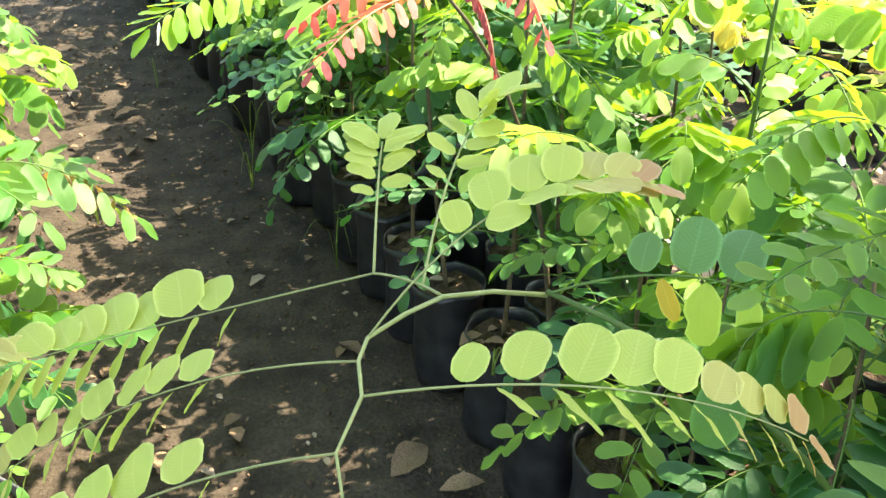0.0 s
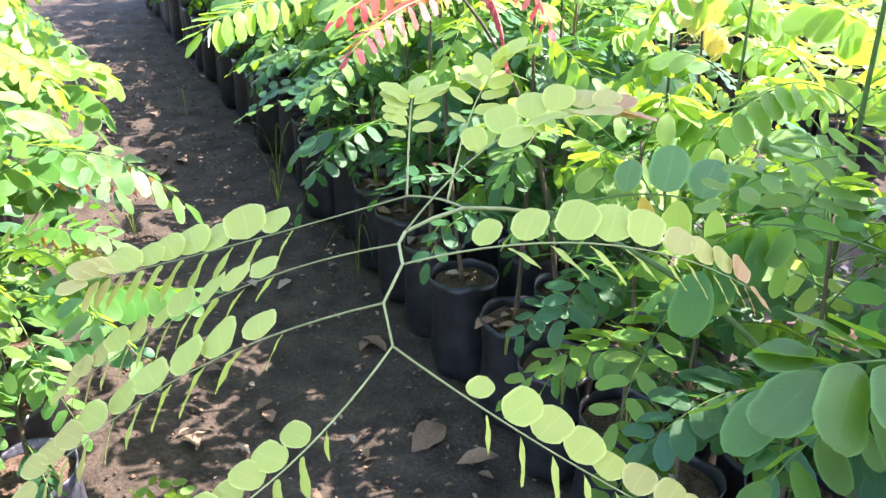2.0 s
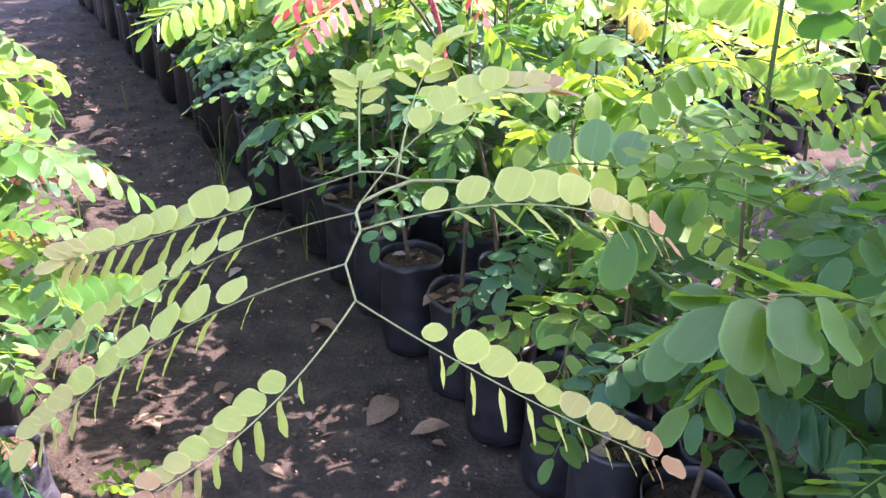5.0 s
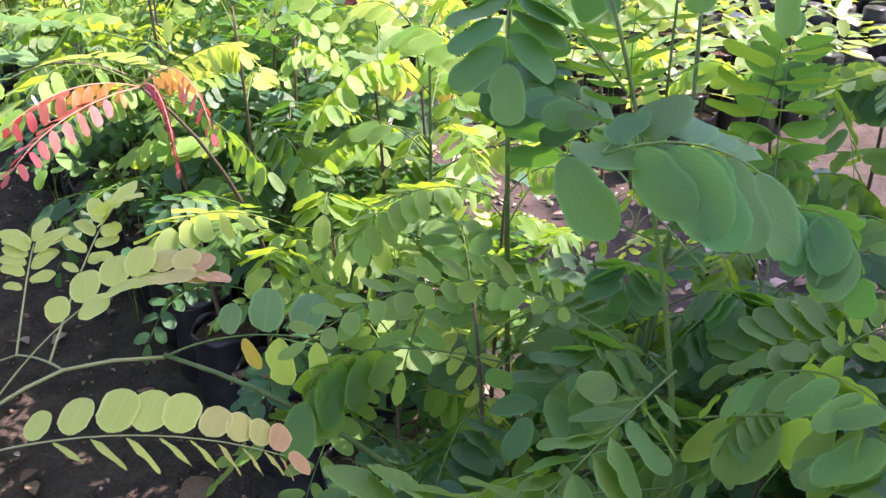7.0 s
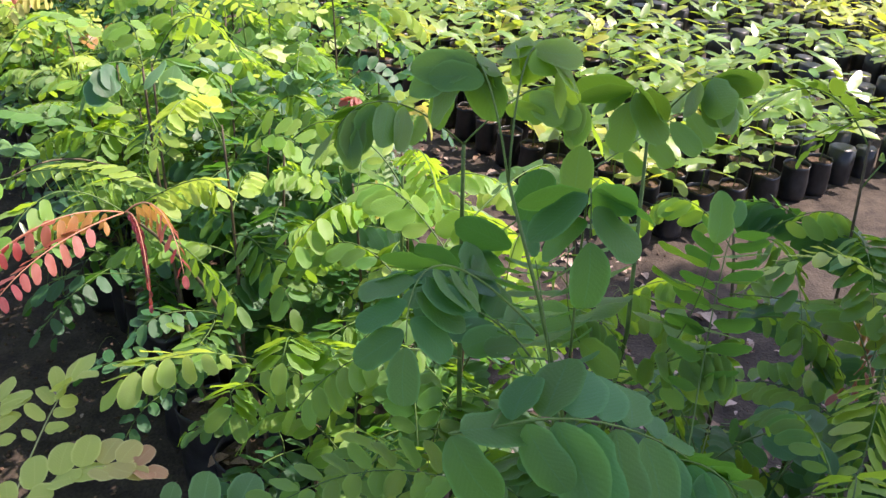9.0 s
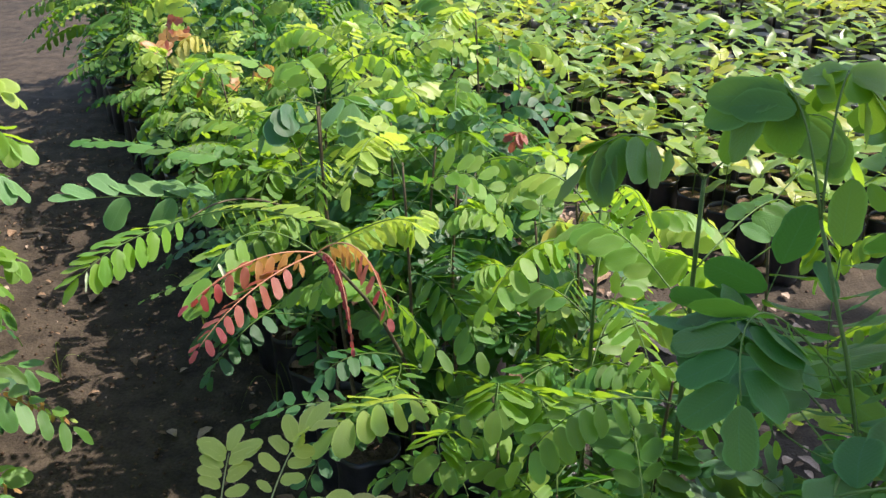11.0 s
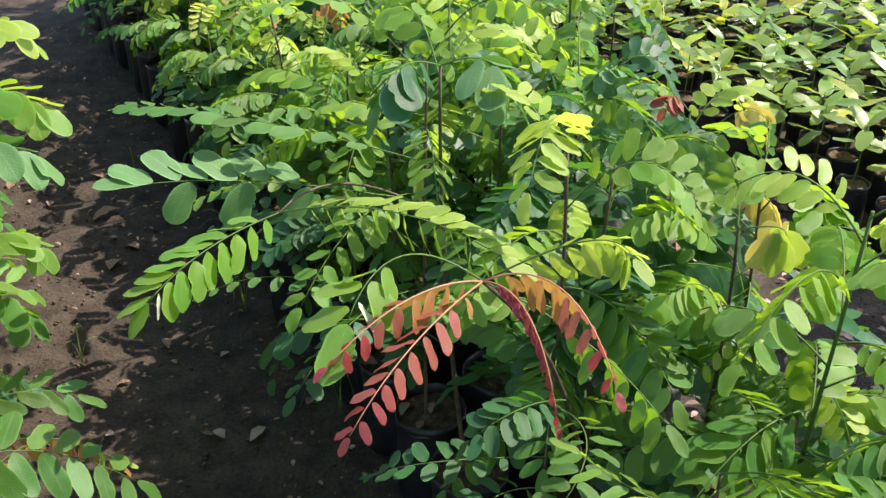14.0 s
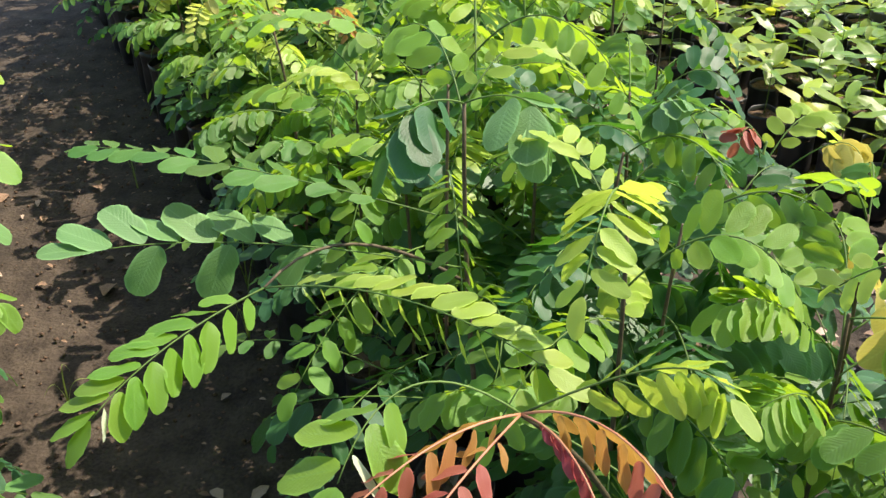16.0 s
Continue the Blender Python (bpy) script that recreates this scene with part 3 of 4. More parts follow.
frond(narrow, NARROW, (0.487, 1.25, 0.64), (0.49, 1.16, 0.745), (0.485, 1.07, 0.752), 6, 0.044, "bright", lift=(-20, -20), bare=0.25, shape="obovate", shrink=0.1)
frond(narrow, NARROW, (0.487, 1.25, 0.58), (0.43, 1.15, 0.68), (0.425, 1.06, 0.685), 6, 0.042, "bright", lift=(-20, -20), bare=0.25, shape="oval", shrink=0.1)
frond(narrow, NARROW, (0.485, 1.25, 0.66), (0.53, 1.18, 0.72), (0.56, 1.10, 0.69), 7, 0.044, "bright", lift=(-20, -25), bare=0.2, shape="oval", shrink=0.1)
frond(narrow, NARROW, (0.485, 1.25, 0.55), (0.40, 1.22, 0.57), (0.31, 1.22, 0.53), 7, 0.034, "mid", lift=(0, 0), bare=0.2, shape="oval", shrink=0.1)
# dark tone stands in for shade low in the bed
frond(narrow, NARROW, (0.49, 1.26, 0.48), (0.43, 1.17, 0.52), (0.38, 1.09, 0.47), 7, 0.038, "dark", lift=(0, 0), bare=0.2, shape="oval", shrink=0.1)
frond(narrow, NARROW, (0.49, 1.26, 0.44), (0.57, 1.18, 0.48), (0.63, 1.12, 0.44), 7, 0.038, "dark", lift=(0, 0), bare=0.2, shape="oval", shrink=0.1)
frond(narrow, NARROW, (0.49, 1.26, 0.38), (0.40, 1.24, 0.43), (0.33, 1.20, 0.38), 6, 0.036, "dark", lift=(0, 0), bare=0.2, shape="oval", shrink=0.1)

# ---- the seedling beyond it, whose long leaves hang over the path ----
LONG = uv(1.35, 1.055)
long_plant = potted(LONG, "seedling with long green compound leaves hanging over the path", 3, group="")
stem(long_plant, LONG, [LONG + Vector((0, 0, 0.16)), (0.21, 1.70, 0.55), (0.20, 1.70, 0.90)], 0.0045, 0.002)
NODE = (0.004, 1.585, 0.751)
stem(long_plant, LONG, [(0.203, 1.70, 0.68), (0.08, 1.685, 0.74), NODE], 0.0022, 0.0014, STEM_BROWN)
frond(long_plant, LONG, NODE, (-0.058, 1.480, 0.762), (-0.124, 1.372, 0.735), 9, 0.048, "bright", lift=(-52, 4), bare=0.05, shape="oval", shrink=0.1, odd={16: "white"}, splay=(58, 46))
frond(long_plant, LONG, NODE, (0.150, 1.497, 0.806), (0.305, 1.405, 0.790), 13, 0.043, "young", lift=(4, -78), twist=(10, 30), splay=(50, 70), bare=0.10, shape="oval", forms=("oval", "sliver"), shrink=0.1, jitter=7.0)
frond(long_plant, LONG, (0.20, 1.70, 0.70), (-0.012, 1.675, 0.745), (-0.228, 1.612, 0.772), 6, 0.068, "blue", lift=(-66, 20), bare=0.36, shape="big", shrink=0.1, keep=(0.3, 1), splay=(66, 46))
frond(long_plant, LONG, (0.20, 1.70, 0.76), (-0.05, 1.725, 0.812), (-0.265, 1.782, 0.808), 10, 0.050, "mid", lift=(14, -10), bare=0.15, shape="obovate", shrink=0.4, splay=52)
frond(long_plant, LONG, (0.20, 1.70, 0.90), (0.25, 1.66, 0.925), (0.33, 1.63, 0.87), 3, 0.066, "blue", lift=(-25, -25), bare=0.3, shape="big", shrink=0.0)
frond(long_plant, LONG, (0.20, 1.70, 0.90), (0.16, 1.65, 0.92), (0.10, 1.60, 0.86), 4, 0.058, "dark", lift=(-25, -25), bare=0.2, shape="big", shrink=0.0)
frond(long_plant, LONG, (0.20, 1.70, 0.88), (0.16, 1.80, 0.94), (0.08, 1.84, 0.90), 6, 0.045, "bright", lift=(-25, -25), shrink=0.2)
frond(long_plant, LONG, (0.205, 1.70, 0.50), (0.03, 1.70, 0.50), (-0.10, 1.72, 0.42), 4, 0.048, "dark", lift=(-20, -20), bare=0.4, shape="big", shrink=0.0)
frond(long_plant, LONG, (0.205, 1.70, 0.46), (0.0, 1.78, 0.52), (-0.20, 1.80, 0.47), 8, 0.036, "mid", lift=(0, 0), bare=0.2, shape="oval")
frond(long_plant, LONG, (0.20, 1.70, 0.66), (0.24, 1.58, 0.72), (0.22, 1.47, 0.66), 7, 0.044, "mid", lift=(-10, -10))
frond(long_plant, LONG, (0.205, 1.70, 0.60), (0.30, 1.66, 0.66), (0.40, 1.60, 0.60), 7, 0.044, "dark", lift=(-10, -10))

# ---- the tall seedlings beside the camera ----
TALL = uv(0.30, 1.06)
tall = potted(TALL, "tall dark green seedling with large rounded leaflets", 0, group="")
TT = (0.70, 0.855, 1.10)
stem(tall, TALL, [TALL + Vector((0, 0, 0.16)), (0.80, 0.80, 0.62), TT], 0.0042, 0.0013, STEM_GREEN)
BIG = dict(shape="big", shrink=0.2, jitter=9.0)
frond(tall, TALL, TT, (0.680, 0.880, 1.175), (0.628, 0.945, 1.168), 4, 0.056, "mid", lift=(-52, -40), splay=(64, 70), bare=0.40, shape="oval", shrink=-0.05, jitter=14.0, shingle=0)
frond(tall, TALL, TT, (0.712, 0.890, 1.185), (0.765, 0.955, 1.150), 5, 0.050, "bright", lift=(-40, -46), splay=(62, 56), bare=0.35, shape="oval", shrink=0.1, jitter=14.0, shingle=0)
# the shade tone puts the shade on this plant into its leaf colour
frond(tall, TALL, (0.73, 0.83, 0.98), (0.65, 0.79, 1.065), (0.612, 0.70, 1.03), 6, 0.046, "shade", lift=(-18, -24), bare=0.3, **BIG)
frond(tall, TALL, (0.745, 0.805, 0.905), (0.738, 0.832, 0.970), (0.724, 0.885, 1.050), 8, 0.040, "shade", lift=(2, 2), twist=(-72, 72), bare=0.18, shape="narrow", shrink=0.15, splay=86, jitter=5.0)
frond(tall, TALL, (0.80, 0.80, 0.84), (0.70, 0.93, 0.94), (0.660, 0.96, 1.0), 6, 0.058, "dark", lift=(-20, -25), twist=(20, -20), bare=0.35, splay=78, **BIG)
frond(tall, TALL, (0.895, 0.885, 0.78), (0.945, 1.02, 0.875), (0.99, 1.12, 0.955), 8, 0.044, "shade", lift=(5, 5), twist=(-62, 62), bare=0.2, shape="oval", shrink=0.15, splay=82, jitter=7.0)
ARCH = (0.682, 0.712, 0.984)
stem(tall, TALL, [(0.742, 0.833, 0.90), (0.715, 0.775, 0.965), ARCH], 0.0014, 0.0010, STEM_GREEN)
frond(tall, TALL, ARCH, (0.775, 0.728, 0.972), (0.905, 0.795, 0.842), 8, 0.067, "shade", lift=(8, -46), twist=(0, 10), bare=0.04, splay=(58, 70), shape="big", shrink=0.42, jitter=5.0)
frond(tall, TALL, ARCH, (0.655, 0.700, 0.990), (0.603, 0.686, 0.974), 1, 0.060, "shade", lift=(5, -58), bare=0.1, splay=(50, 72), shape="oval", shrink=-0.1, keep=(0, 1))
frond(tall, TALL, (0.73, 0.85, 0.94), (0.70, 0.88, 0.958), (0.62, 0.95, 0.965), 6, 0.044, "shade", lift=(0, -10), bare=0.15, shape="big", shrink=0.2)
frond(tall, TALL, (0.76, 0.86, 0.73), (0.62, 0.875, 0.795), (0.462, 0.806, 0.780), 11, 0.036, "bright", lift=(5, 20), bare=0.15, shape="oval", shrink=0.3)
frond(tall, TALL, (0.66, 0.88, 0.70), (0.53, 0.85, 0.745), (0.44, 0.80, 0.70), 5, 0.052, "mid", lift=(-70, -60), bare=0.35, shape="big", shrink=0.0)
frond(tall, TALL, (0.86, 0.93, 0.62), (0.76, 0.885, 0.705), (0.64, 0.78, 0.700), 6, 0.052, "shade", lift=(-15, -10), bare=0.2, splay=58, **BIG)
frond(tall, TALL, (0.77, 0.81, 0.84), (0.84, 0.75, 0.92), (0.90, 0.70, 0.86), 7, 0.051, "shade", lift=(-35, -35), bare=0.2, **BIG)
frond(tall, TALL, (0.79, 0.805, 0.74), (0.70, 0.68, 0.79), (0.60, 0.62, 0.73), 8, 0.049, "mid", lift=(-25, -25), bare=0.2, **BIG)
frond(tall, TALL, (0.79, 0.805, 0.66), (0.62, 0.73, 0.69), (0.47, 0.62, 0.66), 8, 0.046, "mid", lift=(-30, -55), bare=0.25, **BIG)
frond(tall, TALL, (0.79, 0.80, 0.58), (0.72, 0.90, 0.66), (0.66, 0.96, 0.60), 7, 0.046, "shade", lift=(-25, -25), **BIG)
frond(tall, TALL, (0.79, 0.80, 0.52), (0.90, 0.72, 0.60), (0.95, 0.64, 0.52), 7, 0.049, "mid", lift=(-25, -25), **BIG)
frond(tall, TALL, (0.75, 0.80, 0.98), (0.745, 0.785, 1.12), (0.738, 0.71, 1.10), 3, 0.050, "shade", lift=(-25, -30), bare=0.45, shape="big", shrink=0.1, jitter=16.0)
frond(tall, TALL, (0.79, 0.79, 0.62), (0.585, 0.655, 0.750), (0.432, 0.655, 0.715), 7, 0.066, "mid", lift=(-12, -10), splay=(66, 66), bare=0.25, shape="big", shrink=0.1, jitter=10.0)
frond(tall, TALL, (0.80, 0.80, 0.66), (0.745, 0.83, 0.715), (0.69, 0.845, 0.685), 4, 0.050, "mid", lift=(-10, -10), splay=(62, 62), bare=0.2, shape="big", shrink=-0.1, jitter=12.0)
frond(tall, TALL, (0.79, 0.80, 0.60), (0.87, 0.77, 0.70), (0.915, 0.74, 0.70), 3, 0.072, "bright", lift=(-15, -15), bare=0.35, shape="big", shrink=-0.1)
frond(tall, TALL, (0.79, 0.79, 0.60), (0.74, 0.61, 0.71), (0.64, 0.53, 0.70), 7, 0.064, "mid", lift=(-15, -10), bare=0.3, **BIG)
frond(tall, TALL, (0.79, 0.79, 0.70), (0.86, 0.66, 0.80), (0.84, 0.55, 0.80), 5, 0.070, "mid", lift=(-10, -15), bare=0.3, **BIG)
frond(tall, TALL, (0.79, 0.79, 0.50), (0.66, 0.66, 0.57), (0.54, 0.58, 0.55), 8, 0.051, "mid", lift=(-25, -25), bare=0.25, **BIG)

# ---- the tall seedling behind it ----
TALL2 = uv(0.635, 1.19)
tall2 = potted(TALL2, "tall green seedling with drooping leaves above its neighbours", 4, group="")
T2 = (0.685, 1.115, 1.02)
stem(tall2, TALL2, [TALL2 + Vector((0, 0, 0.16)), (0.70, 1.14, 0.6), T2], 0.0048, 0.0022, STEM_GREEN)
frond(tall2, TALL2, T2, (0.61, 1.06, 1.085), (0.525, 1.015, 1.055), 6, 0.052, "mid", lift=(-52, -40), splay=(66, 58), bare=0.22, shape="oval", shrink=0.1, jitter=10.0, shingle=0)
frond(tall2, TALL2, T2, (0.76, 1.10, 1.09), (0.84, 1.09, 1.04), 7, 0.049, "bright", lift=(-50, -50), bare=0.2, **BIG)
frond(tall2, TALL2, (0.69, 1.12, 0.92), (0.77, 1.19, 0.96), (0.84, 1.27, 0.91), 8, 0.046, "mid", lift=(-30, -30), bare=0.2, shape="oval", shrink=0.2)
frond(tall2, TALL2, (0.69, 1.12, 0.86), (0.62, 1.20, 0.92), (0.56, 1.29, 0.88), 8, 0.044, "bright", lift=(-30, -30), bare=0.2, **BIG)
frond(tall2, TALL2, (0.69, 1.12, 0.88), (0.905, 1.20, 1.005), (1.052, 1.30, 1.035), 8, 0.050, "mid", lift=(-10, -58), splay=(60, 76), bare=0.35, shape="obovate", shrink=0.2)
frond(tall2, TALL2, (0.695, 1.125, 0.78), (0.80, 1.07, 0.85), (0.89, 1.02, 0.80), 8, 0.046, "mid", lift=(-30, -30), bare=0.2, shape="oval", shrink=0.2)
frond(tall2, TALL2, (0.695, 1.125, 0.74), (0.59, 1.05, 0.80), (0.49, 1.00, 0.74), 9, 0.041, "bright", lift=(-20, -10), bare=0.2, shape="oval", shrink=0.2)
frond(tall2, TALL2, (0.695, 1.13, 0.64), (0.60, 1.17, 0.71), (0.49, 1.19, 0.65), 9, 0.039, "mid", lift=(-20, -10), bare=0.2, shape="oval", shrink=0.2)
frond(tall2, TALL2, (0.695, 1.13, 0.56), (0.77, 1.05, 0.62), (0.82, 0.96, 0.56), 8, 0.043, "shade", lift=(-20, -20), bare=0.2, **BIG)

# ---- beside it, leaves that stand upright like ladders ----
LADDER = uv(0.47, 1.215)
ladder = potted(LADDER, "green seedling with upright leaves of level leaflets like rungs", 2, group="")
stem(ladder, LADDER, [LADDER + Vector((0, 0, 0.16)), (0.845, 1.035, 0.60), (0.868, 1.05, 0.83), (0.858, 1.055, 1.07)], 0.0042, 0.0016, STEM_GREEN)
RUNGS = dict(lift=(2, 2), twist=(-66, 66), splay=86, shrink=0.1, jitter=6.0, shingle=0, shape="oval")
frond(ladder, LADDER, (0.866, 1.05, 0.80), (0.800, 1.012, 0.86), (0.780, 1.01, 1.050), 7, 0.064, "mid", bare=0.28, **RUNGS)
frond(ladder, LADDER, (0.866, 1.05, 0.76), (0.910, 1.018, 0.84), (0.946, 1.03, 1.000), 7, 0.060, "mid", bare=0.25, **RUNGS)
frond(ladder, LADDER, (0.864, 1.05, 0.72), (0.745, 1.03, 0.82), (0.737, 1.02, 1.030), 6, 0.062, "dark", bare=0.48, splay=80, lift=(-6, 0), shape="big", shrink=0.0, keep=(1, 0), jitter=6.0)
frond(ladder, LADDER, (0.858, 1.055, 1.06), (0.835, 1.02, 1.115), (0.800, 0.975, 1.105), 3, 0.056, "mid", lift=(-28, -28), bare=0.35, **BIG)
frond(ladder, LADDER, (0.858, 1.055, 1.06), (0.890, 1.02, 1.125), (0.950, 0.995, 1.110), 4, 0.056, "mid", lift=(-32, -28), bare=0.3, **BIG)
# shade and dark tones paint in the shade among the lower leaves
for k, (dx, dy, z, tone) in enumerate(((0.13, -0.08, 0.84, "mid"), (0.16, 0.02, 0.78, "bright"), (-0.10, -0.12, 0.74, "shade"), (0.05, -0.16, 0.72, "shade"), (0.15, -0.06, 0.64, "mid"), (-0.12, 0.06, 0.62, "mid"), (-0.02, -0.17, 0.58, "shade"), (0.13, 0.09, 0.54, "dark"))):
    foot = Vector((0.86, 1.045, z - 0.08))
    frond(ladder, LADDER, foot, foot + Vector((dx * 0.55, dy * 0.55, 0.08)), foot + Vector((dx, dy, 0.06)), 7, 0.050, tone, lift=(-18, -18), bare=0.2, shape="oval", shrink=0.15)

# ---- seedlings with a few leaves that stand out ----
SUNLIT = uv(0.87, 1.565)
sunlit = potted(SUNLIT, "sunlit seedling with large bright green leaves beside the second path", 1, group="")
stem(sunlit, SUNLIT, [SUNLIT + Vector((0, 0, 0.16)), (0.92, 1.53, 0.5), (0.89, 1.53, 0.80)], 0.0042, 0.002)
frond(sunlit, SUNLIT, (0.905, 1.50, 0.60), (0.80, 1.40, 0.755), (0.655, 1.43, 0.805), 6, 0.066, "bright", lift=(-48, -30), bare=0.15, splay=58, **BIG)
frond(sunlit, SUNLIT, (0.90, 1.53, 0.66), (0.82, 1.58, 0.75), (0.71, 1.62, 0.72), 6, 0.054, "young", lift=(-35, -35), bare=0.15, shape="oval", shrink=0.2)
frond(sunlit, SUNLIT, (0.89, 1.53, 0.78), (0.92, 1.44, 0.83), (0.93, 1.34, 0.78), 6, 0.054, "bright", lift=(-35, -35), bare=0.15, shape="oval", shrink=0.2)
frond(sunlit, SUNLIT, (0.89, 1.53, 0.80), (0.97, 1.58, 0.86), (1.06, 1.62, 0.82), 6, 0.050, "bright", lift=(-35, -35), bare=0.15, shape="oval", shrink=0.2)
frond(sunlit, SUNLIT, (0.91, 1.53, 0.52), (1.01, 1.49, 0.58), (1.10, 1.45, 0.53), 6, 0.050, "mid", lift=(-35, -35), bare=0.15, shape="oval", shrink=0.2)
frond(sunlit, SUNLIT, (0.91, 1.53, 0.46), (0.84, 1.44, 0.53), (0.77, 1.36, 0.48), 6, 0.048, "mid", lift=(-25, -25), bare=0.15, shape="oval", shrink=0.2)

EDGE = uv(0.66, 1.66)
edge = potted(EDGE, "seedling with light green drooping leaves at the bed's edge", 2, group="")
stem(edge, EDGE, [EDGE + Vector((0, 0, 0.16)), EDGE + Vector((0.02, 0, 0.5)), EDGE + Vector((0, 0.02, 0.76))], 0.0045, 0.002)
# the two lowest leaves get the dark tone as painted shade
for k, (du, dv, z0, z1, tone) in enumerate(((-0.20, -0.08, 0.90, 0.84, "mid"), (-0.10, 0.20, 0.90, 0.86, "bright"), (0.20, -0.04, 0.88, 0.82, "bright"), (0.06, -0.22, 0.80, 0.78, "bright"), (-0.22, 0.06, 0.76, 0.70, "mid"),
                                            (0.08, 0.22, 0.74, 0.68, "mid"), (-0.12, -0.20, 0.66, 0.62, "mid"), (0.18, 0.10, 0.62, 0.56, "mid"), (-0.20, -0.02, 0.52, 0.46, "dark"), (0.04, -0.22, 0.46, 0.42, "dark"))):
    foot = EDGE + Vector((0.01, 0.01, z0 - 0.16))
    out = U * du + V * dv
    frond(edge, EDGE, foot, foot + out * 0.55 + Vector((0, 0, 0.06)), EDGE + out * 1.05 + Vector((0, 0, z1 - 0.16)), 8, 0.046, tone, lift=(-45, -45), bare=0.15, shape="oval", shrink=0.25)

frond(edge, EDGE, EDGE + Vector((0.01, 0.01, 0.66)), (1.24, 1.23, 0.725), (1.175, 1.13, 0.665), 9, 0.030, ((0.5, "orange"), (1.2, "red")), lift=(-66, -60), bare=0.35, shape="narrow", shrink=0.2)

PINK = uv(1.40, 1.47)
pink = potted(PINK, "seedling with a pink shoot and pale yellow young leaves", 3, group="")
seedling(pink, 311, 0.74, 2, 0.044, 0.05, 9)
frond(pink, PINK, PINK + Vector((0, 0, 0.70)), (0.545, 1.885, 0.785), (0.51, 1.85, 0.775), 4, 0.030, "red", lift=(-30, -30), bare=0.5, shape="oval", shrink=0.2)
frond(pink, PINK, PINK + Vector((0, 0, 0.66)), (0.64, 1.885, 0.765), (0.705, 1.84, 0.745), 5, 0.050, "blush", lift=(-40, -40), bare=0.4, shape="oval", shrink=0.2)
frond(pink, PINK, PINK + Vector((0, 0, 0.60)), (0.66, 1.84, 0.66), (0.71, 1.75, 0.62), 6, 0.046, "blush", lift=(-55, -55), bare=0.4, shape="long", shrink=0.2)

AMBER = uv(2.15, 1.045)
amber = potted(AMBER, "seedling with amber and reddish new leaves near the path", 0, group="")
seedling(amber, 517, 0.74, 2, 0.044, 0.0, 9)
frond(amber, AMBER, AMBER + Vector((0, 0, 0.72)), (-0.15, 2.25, 0.875), (-0.235, 2.185, 0.815), 8, 0.040, "blush", lift=(-55, -40), bare=0.25, shape="long", shrink=0.3)
frond(amber, AMBER, AMBER + Vector((0, 0, 0.70)), (-0.27, 2.49, 0.87), (-0.33, 2.52, 0.785), 8, 0.034, "red", lift=(-60, -60), bare=0.3, shape="ellipse", shrink=0.3)
frond(amber, AMBER, AMBER + Vector((0, 0, 0.68)), (-0.03, 2.29, 0.80), (0.01, 2.22, 0.75), 8, 0.036, "orange", lift=(-50, -50), bare=0.3, shape="ellipse", shrink=0.3)
frond(amber, AMBER, AMBER + Vector((0, 0, 0.74)), (-0.22, 2.40, 0.92), (-0.36, 2.40, 0.88), 9, 0.046, "young", lift=(-66, -20), bare=0.2, shape="long", shrink=0.2)

DROOP = uv(1.06, 1.225)
droop = potted(DROOP, "green seedling with yellowing leaves drooping from its top", 1, group="")
stem(droop, DROOP, [DROOP + Vector((0, 0, 0.16)), (0.56, 1.53, 0.48), (0.548, 1.521, 0.78)], 0.0042, 0.0018)
frond(droop, DROOP, (0.548, 1.521, 0.775), (0.583, 1.492, 0.795), (0.605, 1.470, 0.735), 4, 0.056, ((0.5, "young"), (1.2, "blush")), lift=(-70, -70), bare=0.3, shape="oval", shrink=0.0)
frond(droop, DROOP, (0.548, 1.521, 0.73), (0.48, 1.505, 0.80), (0.40, 1.50, 0.80), 8, 0.048, "bright", lift=(-5, -12), bare=0.2, shape="oval", shrink=0.15)
frond(droop, DROOP, (0.550, 1.522, 0.66), (0.50, 1.465, 0.735), (0.43, 1.43, 0.735), 8, 0.044, "bright", lift=(-10, -10), bare=0.25, shape="narrow", shrink=0.15)
frond(droop, DROOP, (0.550, 1.522, 0.70), (0.66, 1.56, 0.755), (0.765, 1.59, 0.700), 9, 0.042, "bright", lift=(10, -58), bare=0.3, shape="oval", shrink=0.1)
frond(droop, DROOP, (0.550, 1.522, 0.74), (0.56, 1.60, 0.81), (0.53, 1.68, 0.79), 8, 0.046, "bright", lift=(-10, -20), bare=0.2, shape="oval", shrink=0.1)
# last three take the dark tone, inner shade put into the colour
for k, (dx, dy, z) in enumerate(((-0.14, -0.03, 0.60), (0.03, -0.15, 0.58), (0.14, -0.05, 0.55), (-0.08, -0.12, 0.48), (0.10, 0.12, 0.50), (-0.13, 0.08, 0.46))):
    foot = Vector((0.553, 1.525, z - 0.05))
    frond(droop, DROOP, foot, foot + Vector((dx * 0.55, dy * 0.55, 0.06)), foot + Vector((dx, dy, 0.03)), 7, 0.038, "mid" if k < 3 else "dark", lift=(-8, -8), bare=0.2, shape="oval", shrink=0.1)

COMB = uv(1.67, 1.07)
comb = potted(COMB, "seedling with pale comb-like young leaves over the path's edge", 4, group="")
seedling(comb, 613, 0.72, 2, 0.042, 0.0, 8)
frond(comb, COMB, COMB + Vector((0, 0, 0.71)), (0.03, 2.005, 0.805), (-0.075, 2.03, 0.775), 9, 0.040, "young", lift=(10, -72), twist=(0, 60), bare=0.25, shape="narrow", shrink=0.2)
